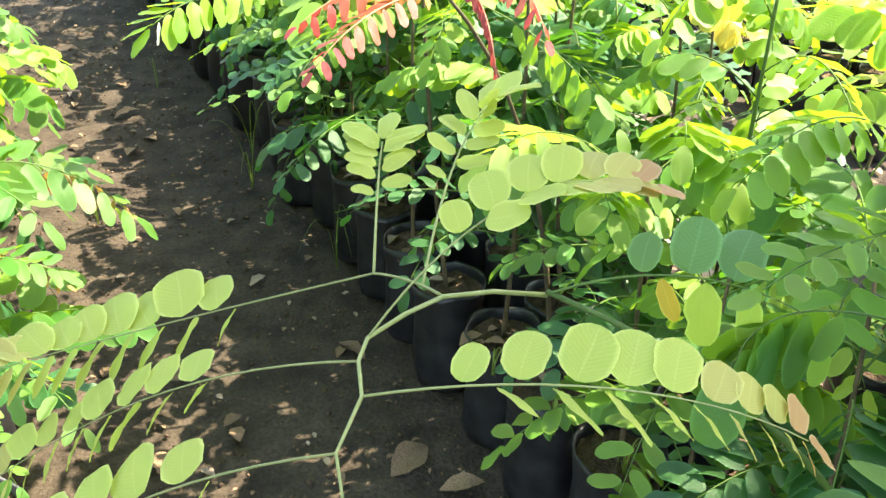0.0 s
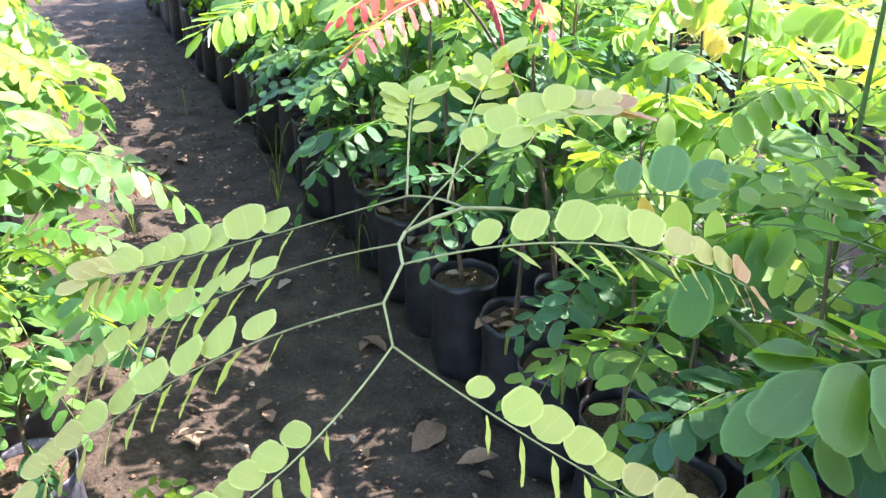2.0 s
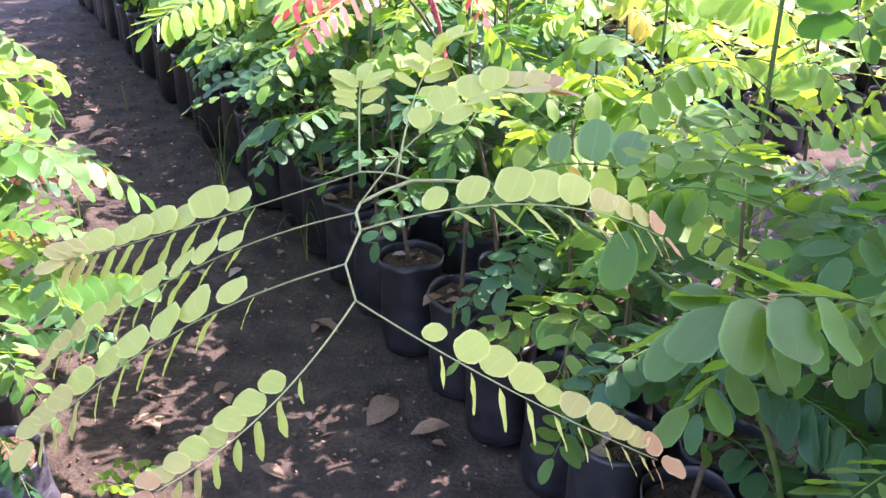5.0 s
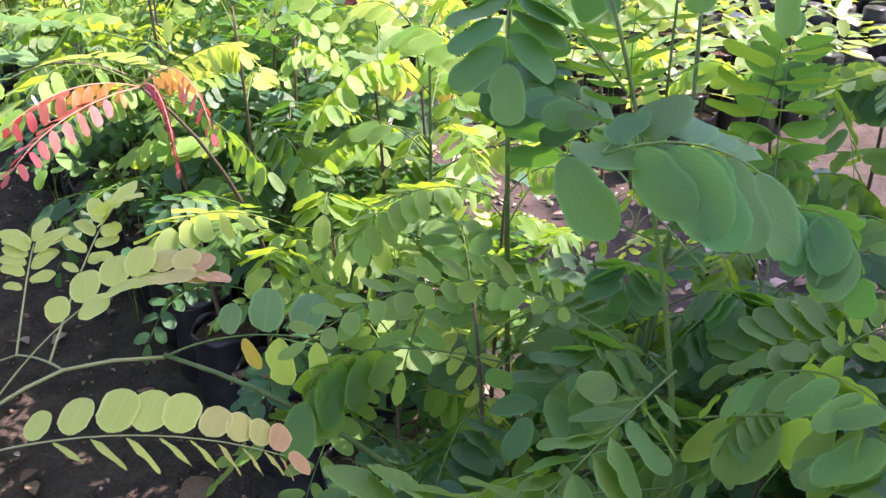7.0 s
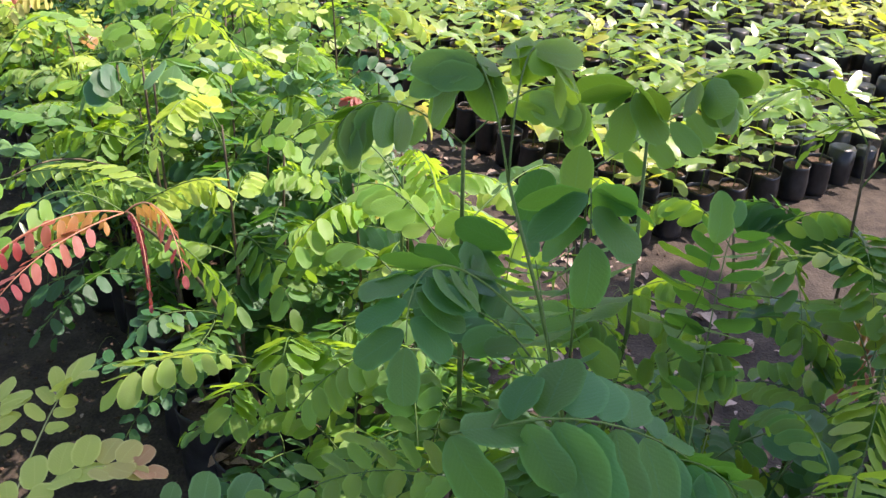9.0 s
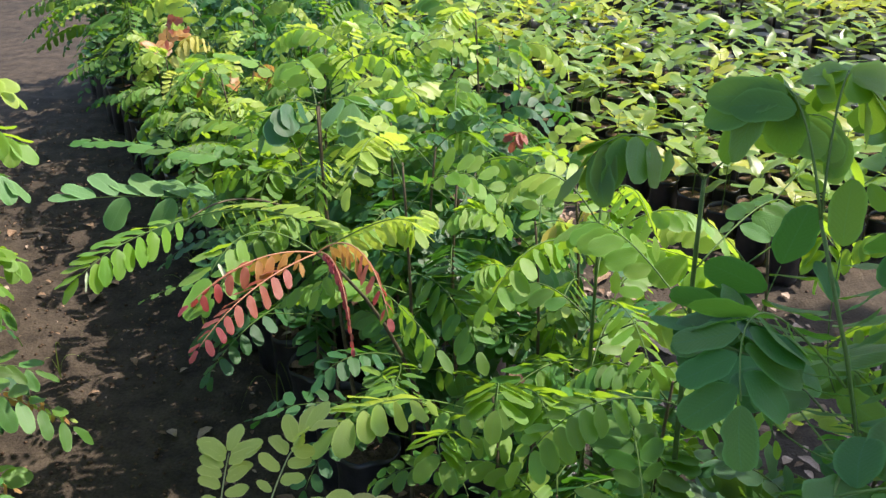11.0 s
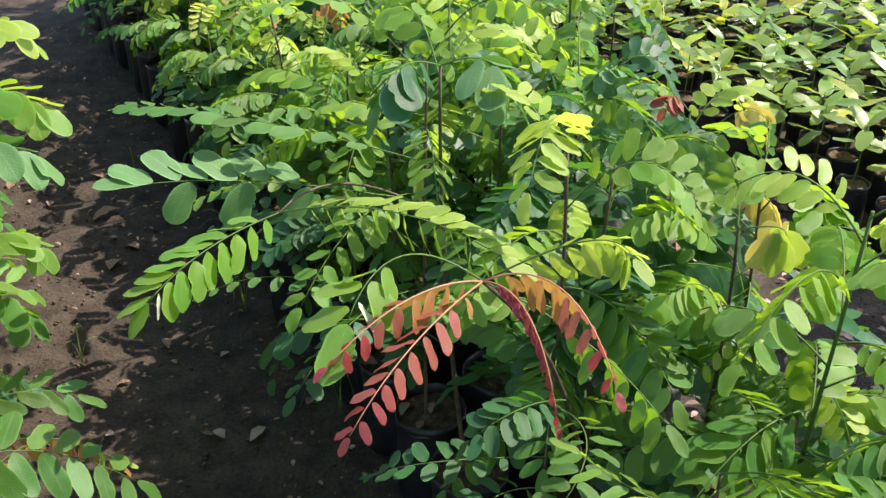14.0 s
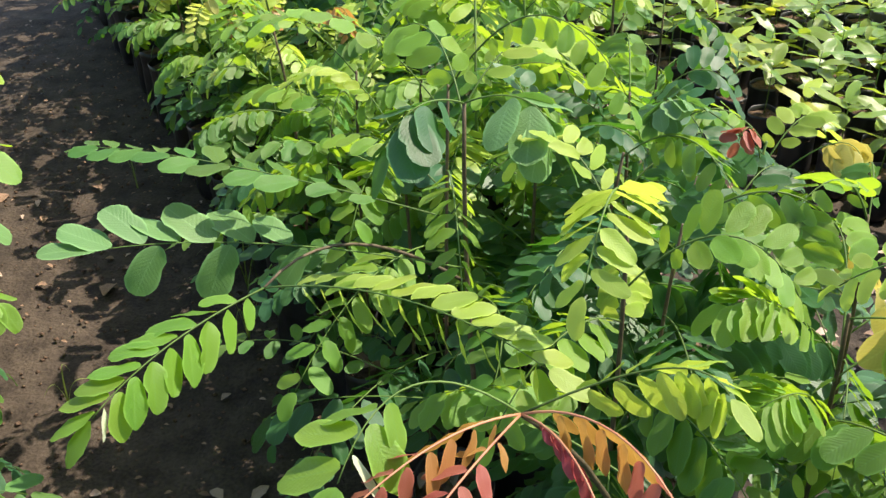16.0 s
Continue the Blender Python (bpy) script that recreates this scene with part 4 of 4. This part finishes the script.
frond(comb, COMB, COMB + Vector((0, 0, 0.66)), (-0.02, 1.93, 0.74), (-0.13, 1.92, 0.70), 8, 0.040, "mid", lift=(0, -20), bare=0.25, shape="oval", shrink=0.2)
frond(pink, PINK, PINK + Vector((0, 0, 0.72)), (0.455, 1.835, 0.842), (0.385, 1.80, 0.822), 9, 0.040, "blue", lift=(10, -62), bare=0.40, shape="oval", shrink=0.15)

# ---- rows of seedlings: nearest ones with every leaflet, then every compound leaf, then whole crowns ----
LABELS = {2: "leafy green seedling with oval leaflets in a black bag", 1: "bushy green seedling with compound leaves in a black bag", 0: "green seedling crowded among others in a black bag"}
VARIANTS = {}


def row_plant(detail, k, u, v, height, **how):
    """One of a few seedlings of a detail and height class; the first is built, the others are copies of it, turned."""
    key = (detail, k, round(height, 1))
    rng = random.Random(int(u * 1000) * 7 + int(v * 1000))
    spot = uv(u + rng.uniform(-0.02, 0.02), v + rng.uniform(-0.015, 0.015))
    rz = rng.uniform(0, 360)
    if key in VARIANTS:
        return copy_thing(VARIANTS[key], pose(*spot, rng.uniform(-2, 2), rng.uniform(-2, 2), rz))
    plant = potted(spot, LABELS[detail], k, rz=rz)
    seedling(plant, 100 * detail + k + int(height * 10) * 13, height, detail, **how)
    VARIANTS[key] = plant
    return plant


TAKEN = [LADDER, COMB, DROOP, PALE, RED, LONG, NARROW, TALL, TALL2, SUNLIT, PINK, AMBER, EDGE]
PITCH = 0.16
for row in range(6):
    for i in range(-15, 31):
        u = 0.07 + i * PITCH + 0.04 * (row % 2)
        v = 1.07 + row * 0.142
        if row > 3 and 0.72 < u < 1.9 or row == 3 and 0.8 < u < 1.5 and i % 3 or any((uv(u, v) - p).length < 0.075 for p in TAKEN):
            continue
        # u below -0.7: unseen seedlings, added behind the camera to block low sky light
        if -0.32 > u > -0.7:
            continue
        if row > 1 and random.Random(i * 13 + row * 7).random() < (0.25 if u < 0.72 else 0.5 if u < 1.25 and row > 2 else 0.25 if u < 2.4 else 0.1):
            continue
        h = (0.60 if row == 1 and u < 0.36 else 0.68 if u < 0.2 or row == 0 and u < 0.8 else 0.80 if row == 1 and u < 0.72 else 0.92 if u < 0.72 and row != 2 and row != 3 else 0.78 if row == 1 and 0.8 < u < 1.6 else 0.6 if row > 2 and u < 1.3 else 0.68 if row > 0 and u < 1.6 else 0.76 if u < 2.2 else 0.72)
        rng = random.Random(i * 91 + row)
        h += rng.choice((-0.1, 0.0, 0.0, 0.1))
        low_edge = row < 2 and 1.95 < u < 3.3
        over = row == 0 and u > 1.5 and not low_edge
        h = min(h, 0.60) if low_edge else h + 0.1 * over
        detail = 2 if row < 1 and 0.25 < u < 1.75 else 1 if -0.4 < u < 2.3 and row < 5 else 0
        # tint: near rows darker, far ones lighter, shade and sun put into leaf tone
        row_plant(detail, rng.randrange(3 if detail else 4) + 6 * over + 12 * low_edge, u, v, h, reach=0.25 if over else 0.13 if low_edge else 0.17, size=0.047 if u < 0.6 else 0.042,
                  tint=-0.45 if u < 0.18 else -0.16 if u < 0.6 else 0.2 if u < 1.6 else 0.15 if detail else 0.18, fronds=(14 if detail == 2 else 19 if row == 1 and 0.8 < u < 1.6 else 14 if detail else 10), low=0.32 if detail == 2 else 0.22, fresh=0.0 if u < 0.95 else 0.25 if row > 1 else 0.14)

# rows across the path
for row in range(4):
    for i in range(0, 22):
        u = 1.17 + i * 0.147
        v = 0.235 - row * 0.145
        rng = random.Random(i * 57 + row + 900)
        if row == 0 and i in (0, 2, 4):
            continue
        detail = 1 if u < 2.2 and row < 2 else 0
        row_plant(detail, 3 + rng.randrange(2), u, v, 0.70 + rng.choice((0.0, 0.1, 0.1)), size=0.050, tint=0.10, fronds=13, reach=0.22, low=0.24, shapes=("long", "long", "oval", "narrow"))
LEFT_BAG = uv(1.17, 0.265)
left_plant = potted(LEFT_BAG, "sunlit green seedling in a dusty torn bag beside the path", 0, group="", bag=GREY_BAG)
seedling(left_plant, 77, 0.74, 1, 0.042, -0.02, 12, reach=0.17, low=0.1)
LB = LEFT_BAG
frond(left_plant, LB, LB + Vector((0, 0, 0.62)), (-0.23, 1.13, 0.68), (-0.10, 1.10, 0.63), 8, 0.040, "mid", lift=(-10, 8), bare=0.2, shape="long", shrink=0.2)
frond(left_plant, LB, LB + Vector((0, 0, 0.50)), (-0.18, 1.02, 0.60), (-0.07, 0.91, 0.565), 9, 0.040, "mid", lift=(-60, 10), bare=0.25, shape="long", shrink=0.2)
frond(left_plant, LB, LB + Vector((0, 0, 0.44)), (-0.20, 1.08, 0.50), (-0.06, 1.00, 0.45), 8, 0.036, "mid", lift=(-40, 10), bare=0.2, shape="long", shrink=0.2)
frond(left_plant, LB, LB + Vector((0, 0, 0.66)), (-0.27, 1.02, 0.78), (-0.16, 0.90, 0.74), 8, 0.050, "mid", lift=(-20, 0), bare=0.2, shape="long", shrink=0.2)
frond(left_plant, LB, LB + Vector((0.01, 0.01, 0.46)), (-0.29, 1.36, 0.55), (-0.17, 1.41, 0.49), 10, 0.024, "orange", lift=(-50, -50), bare=0.35, shape="long", shrink=0.3)
# lighter tones put sunlight into the colour of these low front leaves
for x, y, z, tone in ((-0.455, 0.985, 0.36, "bright"), (-0.40, 0.96, 0.30, "young"), (-0.475, 1.03, 0.27, "bright"), (-0.37, 0.985, 0.23, "mid"), (-0.51, 0.98, 0.44, "young"), (-0.44, 0.93, 0.40, "bright")):
    tip = Vector((x, y, z))
    frond(left_plant, LB, LB + Vector((0, 0, z + 0.02)), Vector(((LB.x + x) / 2, (LB.y + y) / 2, z + 0.07)), tip, 8, 0.042, tone, lift=(-20, -20), bare=0.25, shape="oval", shrink=0.2)
for du, dv, z0, z1, tone in ((-0.20, 0.02, 0.46, 0.47, "bright"), (-0.17, -0.10, 0.54, 0.56, "bright"), (-0.16, 0.09, 0.36, 0.33, "mid"), (-0.18, -0.04, 0.34, 0.32, "mid"), (-0.15, -0.15, 0.42, 0.42, "bright"), (-0.22, -0.02, 0.60, 0.64, "bright")):
    out = U * du + V * dv
    frond(left_plant, LB, LB + Vector((0, 0, z0)), LB + out * 0.5 + Vector((0, 0, z1 + 0.05)), LB + out + Vector((0, 0, z1 - 0.03)), 8, 0.038, tone, lift=(-25, -25), bare=0.15, shape="oval", shrink=0.3)
LEANING = uv(1.755, 0.265)
leaning = potted(LEANING, "sunlit seedling leaning its large leaves over the path", 1, group="")
seedling(leaning, 88, 0.76, 1, 0.046, 0.15, 7, low=0.3)
frond(leaning, LEANING, LEANING + Vector((0, 0, 0.74)), (-0.52, 1.88, 0.86), (-0.425, 2.0, 0.843), 6, 0.060, "young", lift=(-30, -20), splay=52, bare=0.2, shape="big", shrink=0.1)
frond(leaning, LEANING, LEANING + Vector((0, 0, 0.70)), (-0.46, 1.73, 0.83), (-0.301, 1.761, 0.816), 6, 0.066, "bright", lift=(-20, -30), splay=46, bare=0.15, shape="big", shrink=0.1)
frond(leaning, LEANING, LEANING + Vector((0, 0, 0.64)), (-0.46, 1.66, 0.79), (-0.295, 1.70, 0.768), 6, 0.066, "blue", lift=(-30, -30), splay=50, bare=0.15, shape="big", shrink=0.1)
frond(leaning, LEANING, LEANING + Vector((0, 0, 0.50)), (-0.52, 1.80, 0.56), (-0.413, 1.857, 0.523), 6, 0.056, "bright", lift=(-20, -10), splay=50, bare=0.2, shape="big", shrink=0.1)
frond(leaning, LEANING, LEANING + Vector((0, 0, 0.46)), (-0.47, 1.65, 0.57), (-0.343, 1.649, 0.528), 5, 0.058, "mid", lift=(-30, -20), splay=55, bare=0.2, shape="big", shrink=0.1)
FERNY = uv(1.465, 0.26)
ferny = potted(FERNY, "green seedling with a few reddish young leaves beside the path", 2, group="")
seedling(ferny, 99, 0.64, 1, 0.042, 0.1, 7, low=0.3)
frond(ferny, FERNY, FERNY + Vector((0, 0, 0.42)), (-0.40, 1.50, 0.50), (-0.263, 1.576, 0.463), 6, 0.046, "mid", lift=(10, -20), splay=46, bare=0.2, shape="long", shrink=0.0)
frond(ferny, FERNY, FERNY + Vector((0, 0, 0.44)), (-0.34, 1.44, 0.50), (-0.182, 1.444, 0.457), 10, 0.020, ((0.7, "red"), (1.2, "young")), lift=(-66, -66), bare=0.35, shape="long", shrink=0.3)
frond(ferny, FERNY, FERNY + Vector((0, 0, 0.40)), (-0.36, 1.36, 0.44), (-0.24, 1.34, 0.40), 9, 0.020, "orange", lift=(-60, -60), bare=0.3, shape="long", shrink=0.3)
frond(ferny, FERNY, FERNY + Vector((0, 0, 0.34)), (-0.36, 1.39, 0.40), (-0.24, 1.36, 0.33), 4, 0.056, "bright", lift=(-10, -10), bare=0.3, shape="big", shrink=0.0)

# ---- broad-leaved seedlings beyond the second path ----
BROAD_BAGS = [bag_meshes(0.046, 0.13, s + 20) for s in range(3)]


def broad_leaves(seed, tone):
    """Leaves in a loose rosette on a short stem: (shape, k, tone, matrix)."""
    rng = random.Random(seed)
    items, turn, top = [], rng.uniform(0, 360), rng.uniform(0.22, 0.31)
    for i in range(7):
        turn += 137.5
        up = radians(rng.uniform(-12, 38))
        ln = rng.uniform(0.085, 0.122)
        m = pose(0, 0, top - 0.012 * (6 - i) * rng.uniform(0.6, 1.2), math.degrees(up), rng.uniform(-20, 20), 0)
        items.append(("lance" if rng.random() < 0.6 else "narrow", rng.randrange(4), tone, Matrix.Rotation(radians(turn), 4, "Z") @ m @ Matrix.Diagonal((ln, ln, ln, 1))))
    return items, top


def broad_seedling(seed, place):
    plant = root("broadleaf_seedling", place, "small glossy broad-leaved seedling in a small black bag", "seedling", "broad-leaved seedlings in bags")
    b, so = BROAD_BAGS[seed % 3]
    child("polybag", b, plant)
    child("soil", so, plant)
    items, top = broad_leaves(seed, "broad" if seed % 4 else "broad_young")
    vs, fs = tube([np.array((0, 0, 0.11)), np.array((0.003, 0.002, 0.17)), np.array((0, 0, top))], 0.0022, 0.0014, 5)
    child("stem", mesh_of("stem", vs, fs, None, [STEM_GREEN]), plant)
    for shape, k, tone, m in items:
        child("leaf", leaflet_mesh(shape, k, tone), plant, m=m)
    return plant


kinds = [broad_seedling(s, uv(1.72 + 0.14 * s, 2.56)) for s in range(8)]
rng = random.Random(41)
far_items, far_bags = [], []
for a in range(-6, 66):
    for c in range(0, 32):
        u, v = 1.72 + 0.14 * a, 2.56 + 0.14 * c
        if 0 <= a < 8 and c == 0 or c in (10, 11, 14, 21) or a in (25, 26) or a < 0 and c < 10:
            continue
        spot = uv(u + rng.uniform(-0.025, 0.025), v + rng.uniform(-0.025, 0.025))
        turn, grow = rng.uniform(0, 360), rng.uniform(0.85, 1.15)
        if 0 <= a < 20 and c < 7:
            copy_thing(kinds[rng.randrange(8)], pose(*spot, 0, 0, turn))
            continue
        m = pose(*spot, 0, 0, turn) @ Matrix.Diagonal((grow, grow, grow, 1))
        young = v > 4.55 or rng.random() < 0.12
        items, _ = broad_leaves(rng.randrange(40), "broad_young" if young else "broad")
        far_items.extend((sh, k, t, m @ mm) for sh, k, t, mm in items)
        far_bags.append(m)
cv, cf, cu, ci, mats = joined("leaves", far_items, 3)
tagged(new("broadleaf_seedlings", mesh_of("broadleaf_leaves", cv, cf, cu, mats, ci)), "dense bed of small glossy broad-leaved seedlings", "seedlings", kind="stuff")
bv, bf = [], []
for m in far_bags:
    o = len(bv)
    for r, z in ((0.044, 0.0), (0.047, 0.07), (0.045, 0.125), (0.0, 0.118)):
        for k in range(8):
            bv.append(m @ Vector((r * math.cos(k * math.pi / 4), r * math.sin(k * math.pi / 4), z)))
    bf.extend((o + 8 * r + k, o + 8 * r + (k + 1) % 8, o + 8 * r + 8 + (k + 1) % 8, o + 8 * r + 8 + k) for r in range(3) for k in range(8))
tagged(new("small_bags", mesh_of("small_bags", bv, bf, None, [BAG])), "close-packed small black plant bags of the bed", "bags", kind="stuff")


# ---- dry leaves, weeds and crumbs ----
def dry_leaf_mesh(seed):
    rng = random.Random(seed)
    vs, fs, uvs = [], [], []
    rows, half = 9, rng.uniform(0.2, 0.34)
    for i in range(rows + 1):
        y = i / rows
        w = half * math.sin(math.pi * min(0.985, max(0.015, y))) ** 0.8 * rng.uniform(0.88, 1.05)
        arch = 0.12 * math.sin(math.pi * y) * rng.uniform(0.7, 1.3)
        for j in (-1, -0.5, 0, 0.5, 1):
            vs.append((j * w, y - 0.5, arch + 0.30 * w * abs(j) ** 1.6 + rng.uniform(-0.012, 0.012)))
            uvs.append((0.5 + j / 2, y))
    for i in range(rows):
        for j in range(4):
            a = i * 5 + j
            fs.append((a, a + 1, a + 6, a + 5))
    return vs, fs, uvs


DRY = [[mesh_of("dry_leaf", *dry_leaf_mesh(s), [m]) for s in range(4)] for m in (LITTER, LITTER_PALE)]


def dry_leaf(spot, size, pale, seed, label="curled brown dry leaf lying on the bare earth"):
    r = random.Random(seed)
    ob = new("dry_leaf", DRY[pale][seed % 4])
    ob.matrix_basis = pose(*spot, r.uniform(-12, 12), r.uniform(-14, 14), r.uniform(0, 360)) @ Matrix.Diagonal((size, size, size, 1))
    return tagged(ob, label, "leaf", "fallen leaves")


for n, (x, y, size, pale_one) in enumerate(((-0.79, 2.86, 0.085, 0), (0.20, 1.46, 0.085, 0), (0.29, 1.41, 0.075, 0), (-0.68, 2.60, 0.06, 0), (0.06, 1.75, 0.07, 0), (-0.22, 1.42, 0.05, 0),
                                            (-0.30, 1.19, 0.13, 0), (-0.10, 1.50, 0.04, 0), (-0.18, 1.98, 0.05, 1), (-0.9, 3.1, 0.05, 0), (0.02, 1.30, 0.05, 0))):
    dry_leaf((x, y, 0.004), size, pale_one, n + 3)
rng = random.Random(12)
for n in range(70):
    spot = uv(rng.uniform(-0.1, 4.0), rng.uniform(0.32, 0.98), 0.004)
    dry_leaf(spot, rng.uniform(0.015, 0.045), rng.random() < 0.3, n + 50)
for n in range(150):
    spot = uv(rng.uniform(-0.2, 2.6), rng.uniform(1.2, 2.45), 0.006)
    dry_leaf(spot, rng.uniform(0.04, 0.09), rng.random() < 0.7, n + 150, "pale pinkish dry leaf on the earth among the bags")
for n in range(40):
    k = rng.randrange(-1, 16)
    spot = uv(0.07 + k * PITCH + rng.uniform(-0.03, 0.03), 1.045 + rng.uniform(-0.03, 0.03), 0.201)
    dry_leaf(spot, rng.uniform(0.02, 0.045), rng.random() < 0.5, n + 400, "small dry leaf on the soil of a plant bag")
litter_v, litter_f, litter_u, litter_i = [], [], [], []
for n in range(1700):
    u = rng.uniform(0.1, 3.4)
    spot = uv(u, rng.uniform(1.2, 2.5), 0.006) if n < 1250 else uv(u * 1.4, rng.uniform(0.30, 1.0) ** (1.0 if n % 3 else 0.3), 0.004)
    size = rng.uniform(0.012, 0.045) if n < 1250 else rng.uniform(0.006, 0.016)
    m = pose(*spot, rng.uniform(-14, 14), rng.uniform(-14, 14), rng.uniform(0, 360)) @ Matrix.Diagonal((size, size, size, 1))
    v, f, w = dry_leaf_mesh(n % 9)
    o = len(litter_v)
    litter_v.extend(m @ Vector(p) for p in v)
    litter_f.extend(tuple(o + q for q in face) for face in f)
    litter_u.extend(w)
    litter_i.extend([int(rng.random() < (0.4 if n < 1250 else 0.12))] * len(f))
tagged(new("leaf_litter", mesh_of("leaf_litter", litter_v, litter_f, litter_u, [LITTER, LITTER_PALE], litter_i)), "drift of small broken dry leaves on the earth", "leaf litter", kind="stuff")

crumb_v, crumb_f = [], []
for n in range(4200):
    c = uv(rng.uniform(-0.2, 4.5), rng.uniform(0.25, 1.0) if n % 2 else rng.uniform(1.0, 2.6))
    r = rng.uniform(0.002, 0.007)
    o = len(crumb_v)
    for d in ((1, 0, 0), (0, 1, 0), (-1, 0, 0), (0, -1, 0), (0, 0, 1), (0, 0, -0.6)):
        crumb_v.append((c.x + d[0] * r * rng.uniform(0.6, 1.3), c.y + d[1] * r * rng.uniform(0.6, 1.3), c.z + 0.001 + d[2] * r * 0.8))
    crumb_f += [(o + p, o + (p + 1) % 4, o + 4) for p in range(4)] + [(o + (p + 1) % 4, o + p, o + 5) for p in range(4)]
tagged(new("soil_crumbs", mesh_of("soil_crumbs", crumb_v, crumb_f, None, [SOIL])), "loose crumbs of dark earth on the path", "soil", kind="stuff")


def grass_tuft(place, seed, blades=5, tall=0.12):
    r = random.Random(seed)
    tuft = root("grass_weed", place, "thin bent grass blades growing from the earth", "grass", "grass weeds")
    for _ in range(blades):
        a, h, out = r.uniform(0, 6.28), tall * r.uniform(0.6, 1.2), tall * r.uniform(0.3, 0.9)
        pts = bend((0, 0, 0), (math.cos(a) * out * 0.35, math.sin(a) * out * 0.35, h), (math.cos(a) * out, math.sin(a) * out, h * r.uniform(0.4, 0.9)), 8)
        side = Vector((-math.sin(a), math.cos(a), 0))
        vs, fs, us = [], [], []
        for i, p in enumerate(pts):
            w = 0.0022 * (1 - i / 8.6)
            vs += [Vector(p) - side * w, Vector(p) + side * w]
            us += [(0.2, i / 8), (0.8, i / 8)]
            if i:
                fs.append((2 * i - 2, 2 * i - 1, 2 * i + 1, 2 * i))
        child("blade", mesh_of("blade", vs, fs, us, [GRASS]), tuft)


for n, (x, y, z, b, h) in enumerate(((-0.35, 2.62, 0, 3, 0.16), (-0.30, 2.42, 0, 4, 0.2), (-0.02, 2.05, 0.0, 3, 0.14), (0.42, 1.34, 0.185, 5, 0.07), (0.33, 1.47, 0.185, 5, 0.06), (0.02, 2.12, 0.185, 6, 0.16), (-0.06, 2.25, 0.185, 6, 0.14),
                                     (-0.78, 3.1, 0, 3, 0.12), (-0.62, 2.2, 0, 3, 0.08), (1.12, 2.2, 0, 5, 0.12), (1.25, 2.35, 0, 5, 0.10), (0.51, 1.26, 0.185, 5, 0.06))):
    grass_tuft((x, y, z), n, b, h)

WEED = Vector((-0.19, 1.21, 0.0))
weed = root("weed", WEED, "small leafy green weed growing from the path", "weed")
stem(weed, WEED, [WEED, WEED + Vector((0.005, 0, 0.03)), WEED + Vector((0.0, 0.004, 0.065))], 0.0016, 0.001, STEM_GREEN)
for turn in range(6):
    out = Vector((math.cos(turn * 1.1 + 0.4), math.sin(turn * 1.1 + 0.4), 0)) * 0.055
    frond(weed, WEED, WEED + Vector((0, 0, 0.022 + turn * 0.008)), WEED + out * 0.55 + Vector((0, 0, 0.06 + turn * 0.006)), WEED + out + Vector((0, 0, 0.045 + turn * 0.006)), 2, 0.022, "bright", bare=0.4, shape="oval", shrink=-0.2)

# ---- the tree behind, whose crown shades the near end of the rows ----
tree = root("shade_tree", (2.7, -1.4, 0), "leafy shade tree standing behind the seedling beds", "tree")
vs, fs = tube(bend((0, 0, -0.05), (0.1, 0.2, 2.0), (-0.2, 1.2, 4.1), 14), 0.13, 0.06, 12, 0.05)
child("trunk", mesh_of("trunk", vs, fs, None, [BARK]), tree)
SHADE = Vector((0.46, 0.0, 0.75)) + SUN_TO * 4.9 - Vector((2.7, -1.4, 0))
LIMB_ENDS = [Vector((math.cos(n * 1.26) * 0.7, math.sin(n * 1.26) * 0.7, 0.2 * math.sin(n * 2))) for n in range(5)]
for end in LIMB_ENDS + [Vector((1.05, 0.70, 0.1)), Vector((-0.28, 0.78, 0.1)), Vector((0.55, 0.80, 0.2)), Vector((1.42, 1.62, 0.0)), Vector((0.98, 1.24, 0.1)), Vector((1.38, 2.35, 0.05))]:
    end = SHADE + end
    vs, fs = tube(bend((-0.2, 1.2, 4.1), (Vector((-0.2, 1.2, 4.1)) + end) / 2 + Vector((0, 0, 0.15)), end, 8), 0.045, 0.008, 7, 0.05)
    child("limb", mesh_of("limb", vs, fs, None, [BARK]), tree)
rng = random.Random(5)
items = []
while len(items) < 5000:
    q = Vector((rng.gauss(0, 1), rng.gauss(0, 1), rng.gauss(0, 1)))
    q = q.normalized() * rng.random() ** 0.45
    c = SHADE + Vector((q.x * 1.15, q.y * 1.0, q.z * 0.5))
    lobe = len(items) % 10
    if lobe in (0, 3, 6):
        c += Vector((1.05, 0.70, 0.1)) - Vector((q.x * 0.35, q.y * 0.3, 0))
    elif lobe == 5:
        c += Vector((-0.28, 0.78, 0.1)) - Vector((q.x * 0.75, q.y * 0.72, 0))
    elif lobe == 8:
        c += Vector((0.55, 0.80, 0.2)) - Vector((q.x * 0.78, q.y * 0.55, 0))
    elif lobe == 2:
        c += Vector((1.38, 2.35, 0.05)) - Vector((q.x * 0.70, q.y * 0.58, 0))
    elif lobe == 7:
        c += Vector((0.98, 1.24, 0.1)) - Vector((q.x * 0.78, q.y * 0.68, 0))
    elif lobe == 9:
        c += Vector((1.42, 1.62, 0.0)) - Vector((q.x * 0.70, q.y * 0.55, 0))
    if noise.noise(c * 2.3) < -0.2:
        continue
    ln = rng.uniform(0.10, 0.17)
    items.append(("oval", rng.randrange(4), "mid", pose(*c, rng.uniform(-50, 50), rng.uniform(-50, 50), rng.uniform(0, 360)) @ Matrix.Diagonal((ln, ln, ln, 1))))
cv, cf, cu, ci, mats = joined("crown", items, 4)
child("crown", mesh_of("crown", cv, cf, cu, mats, ci), tree)
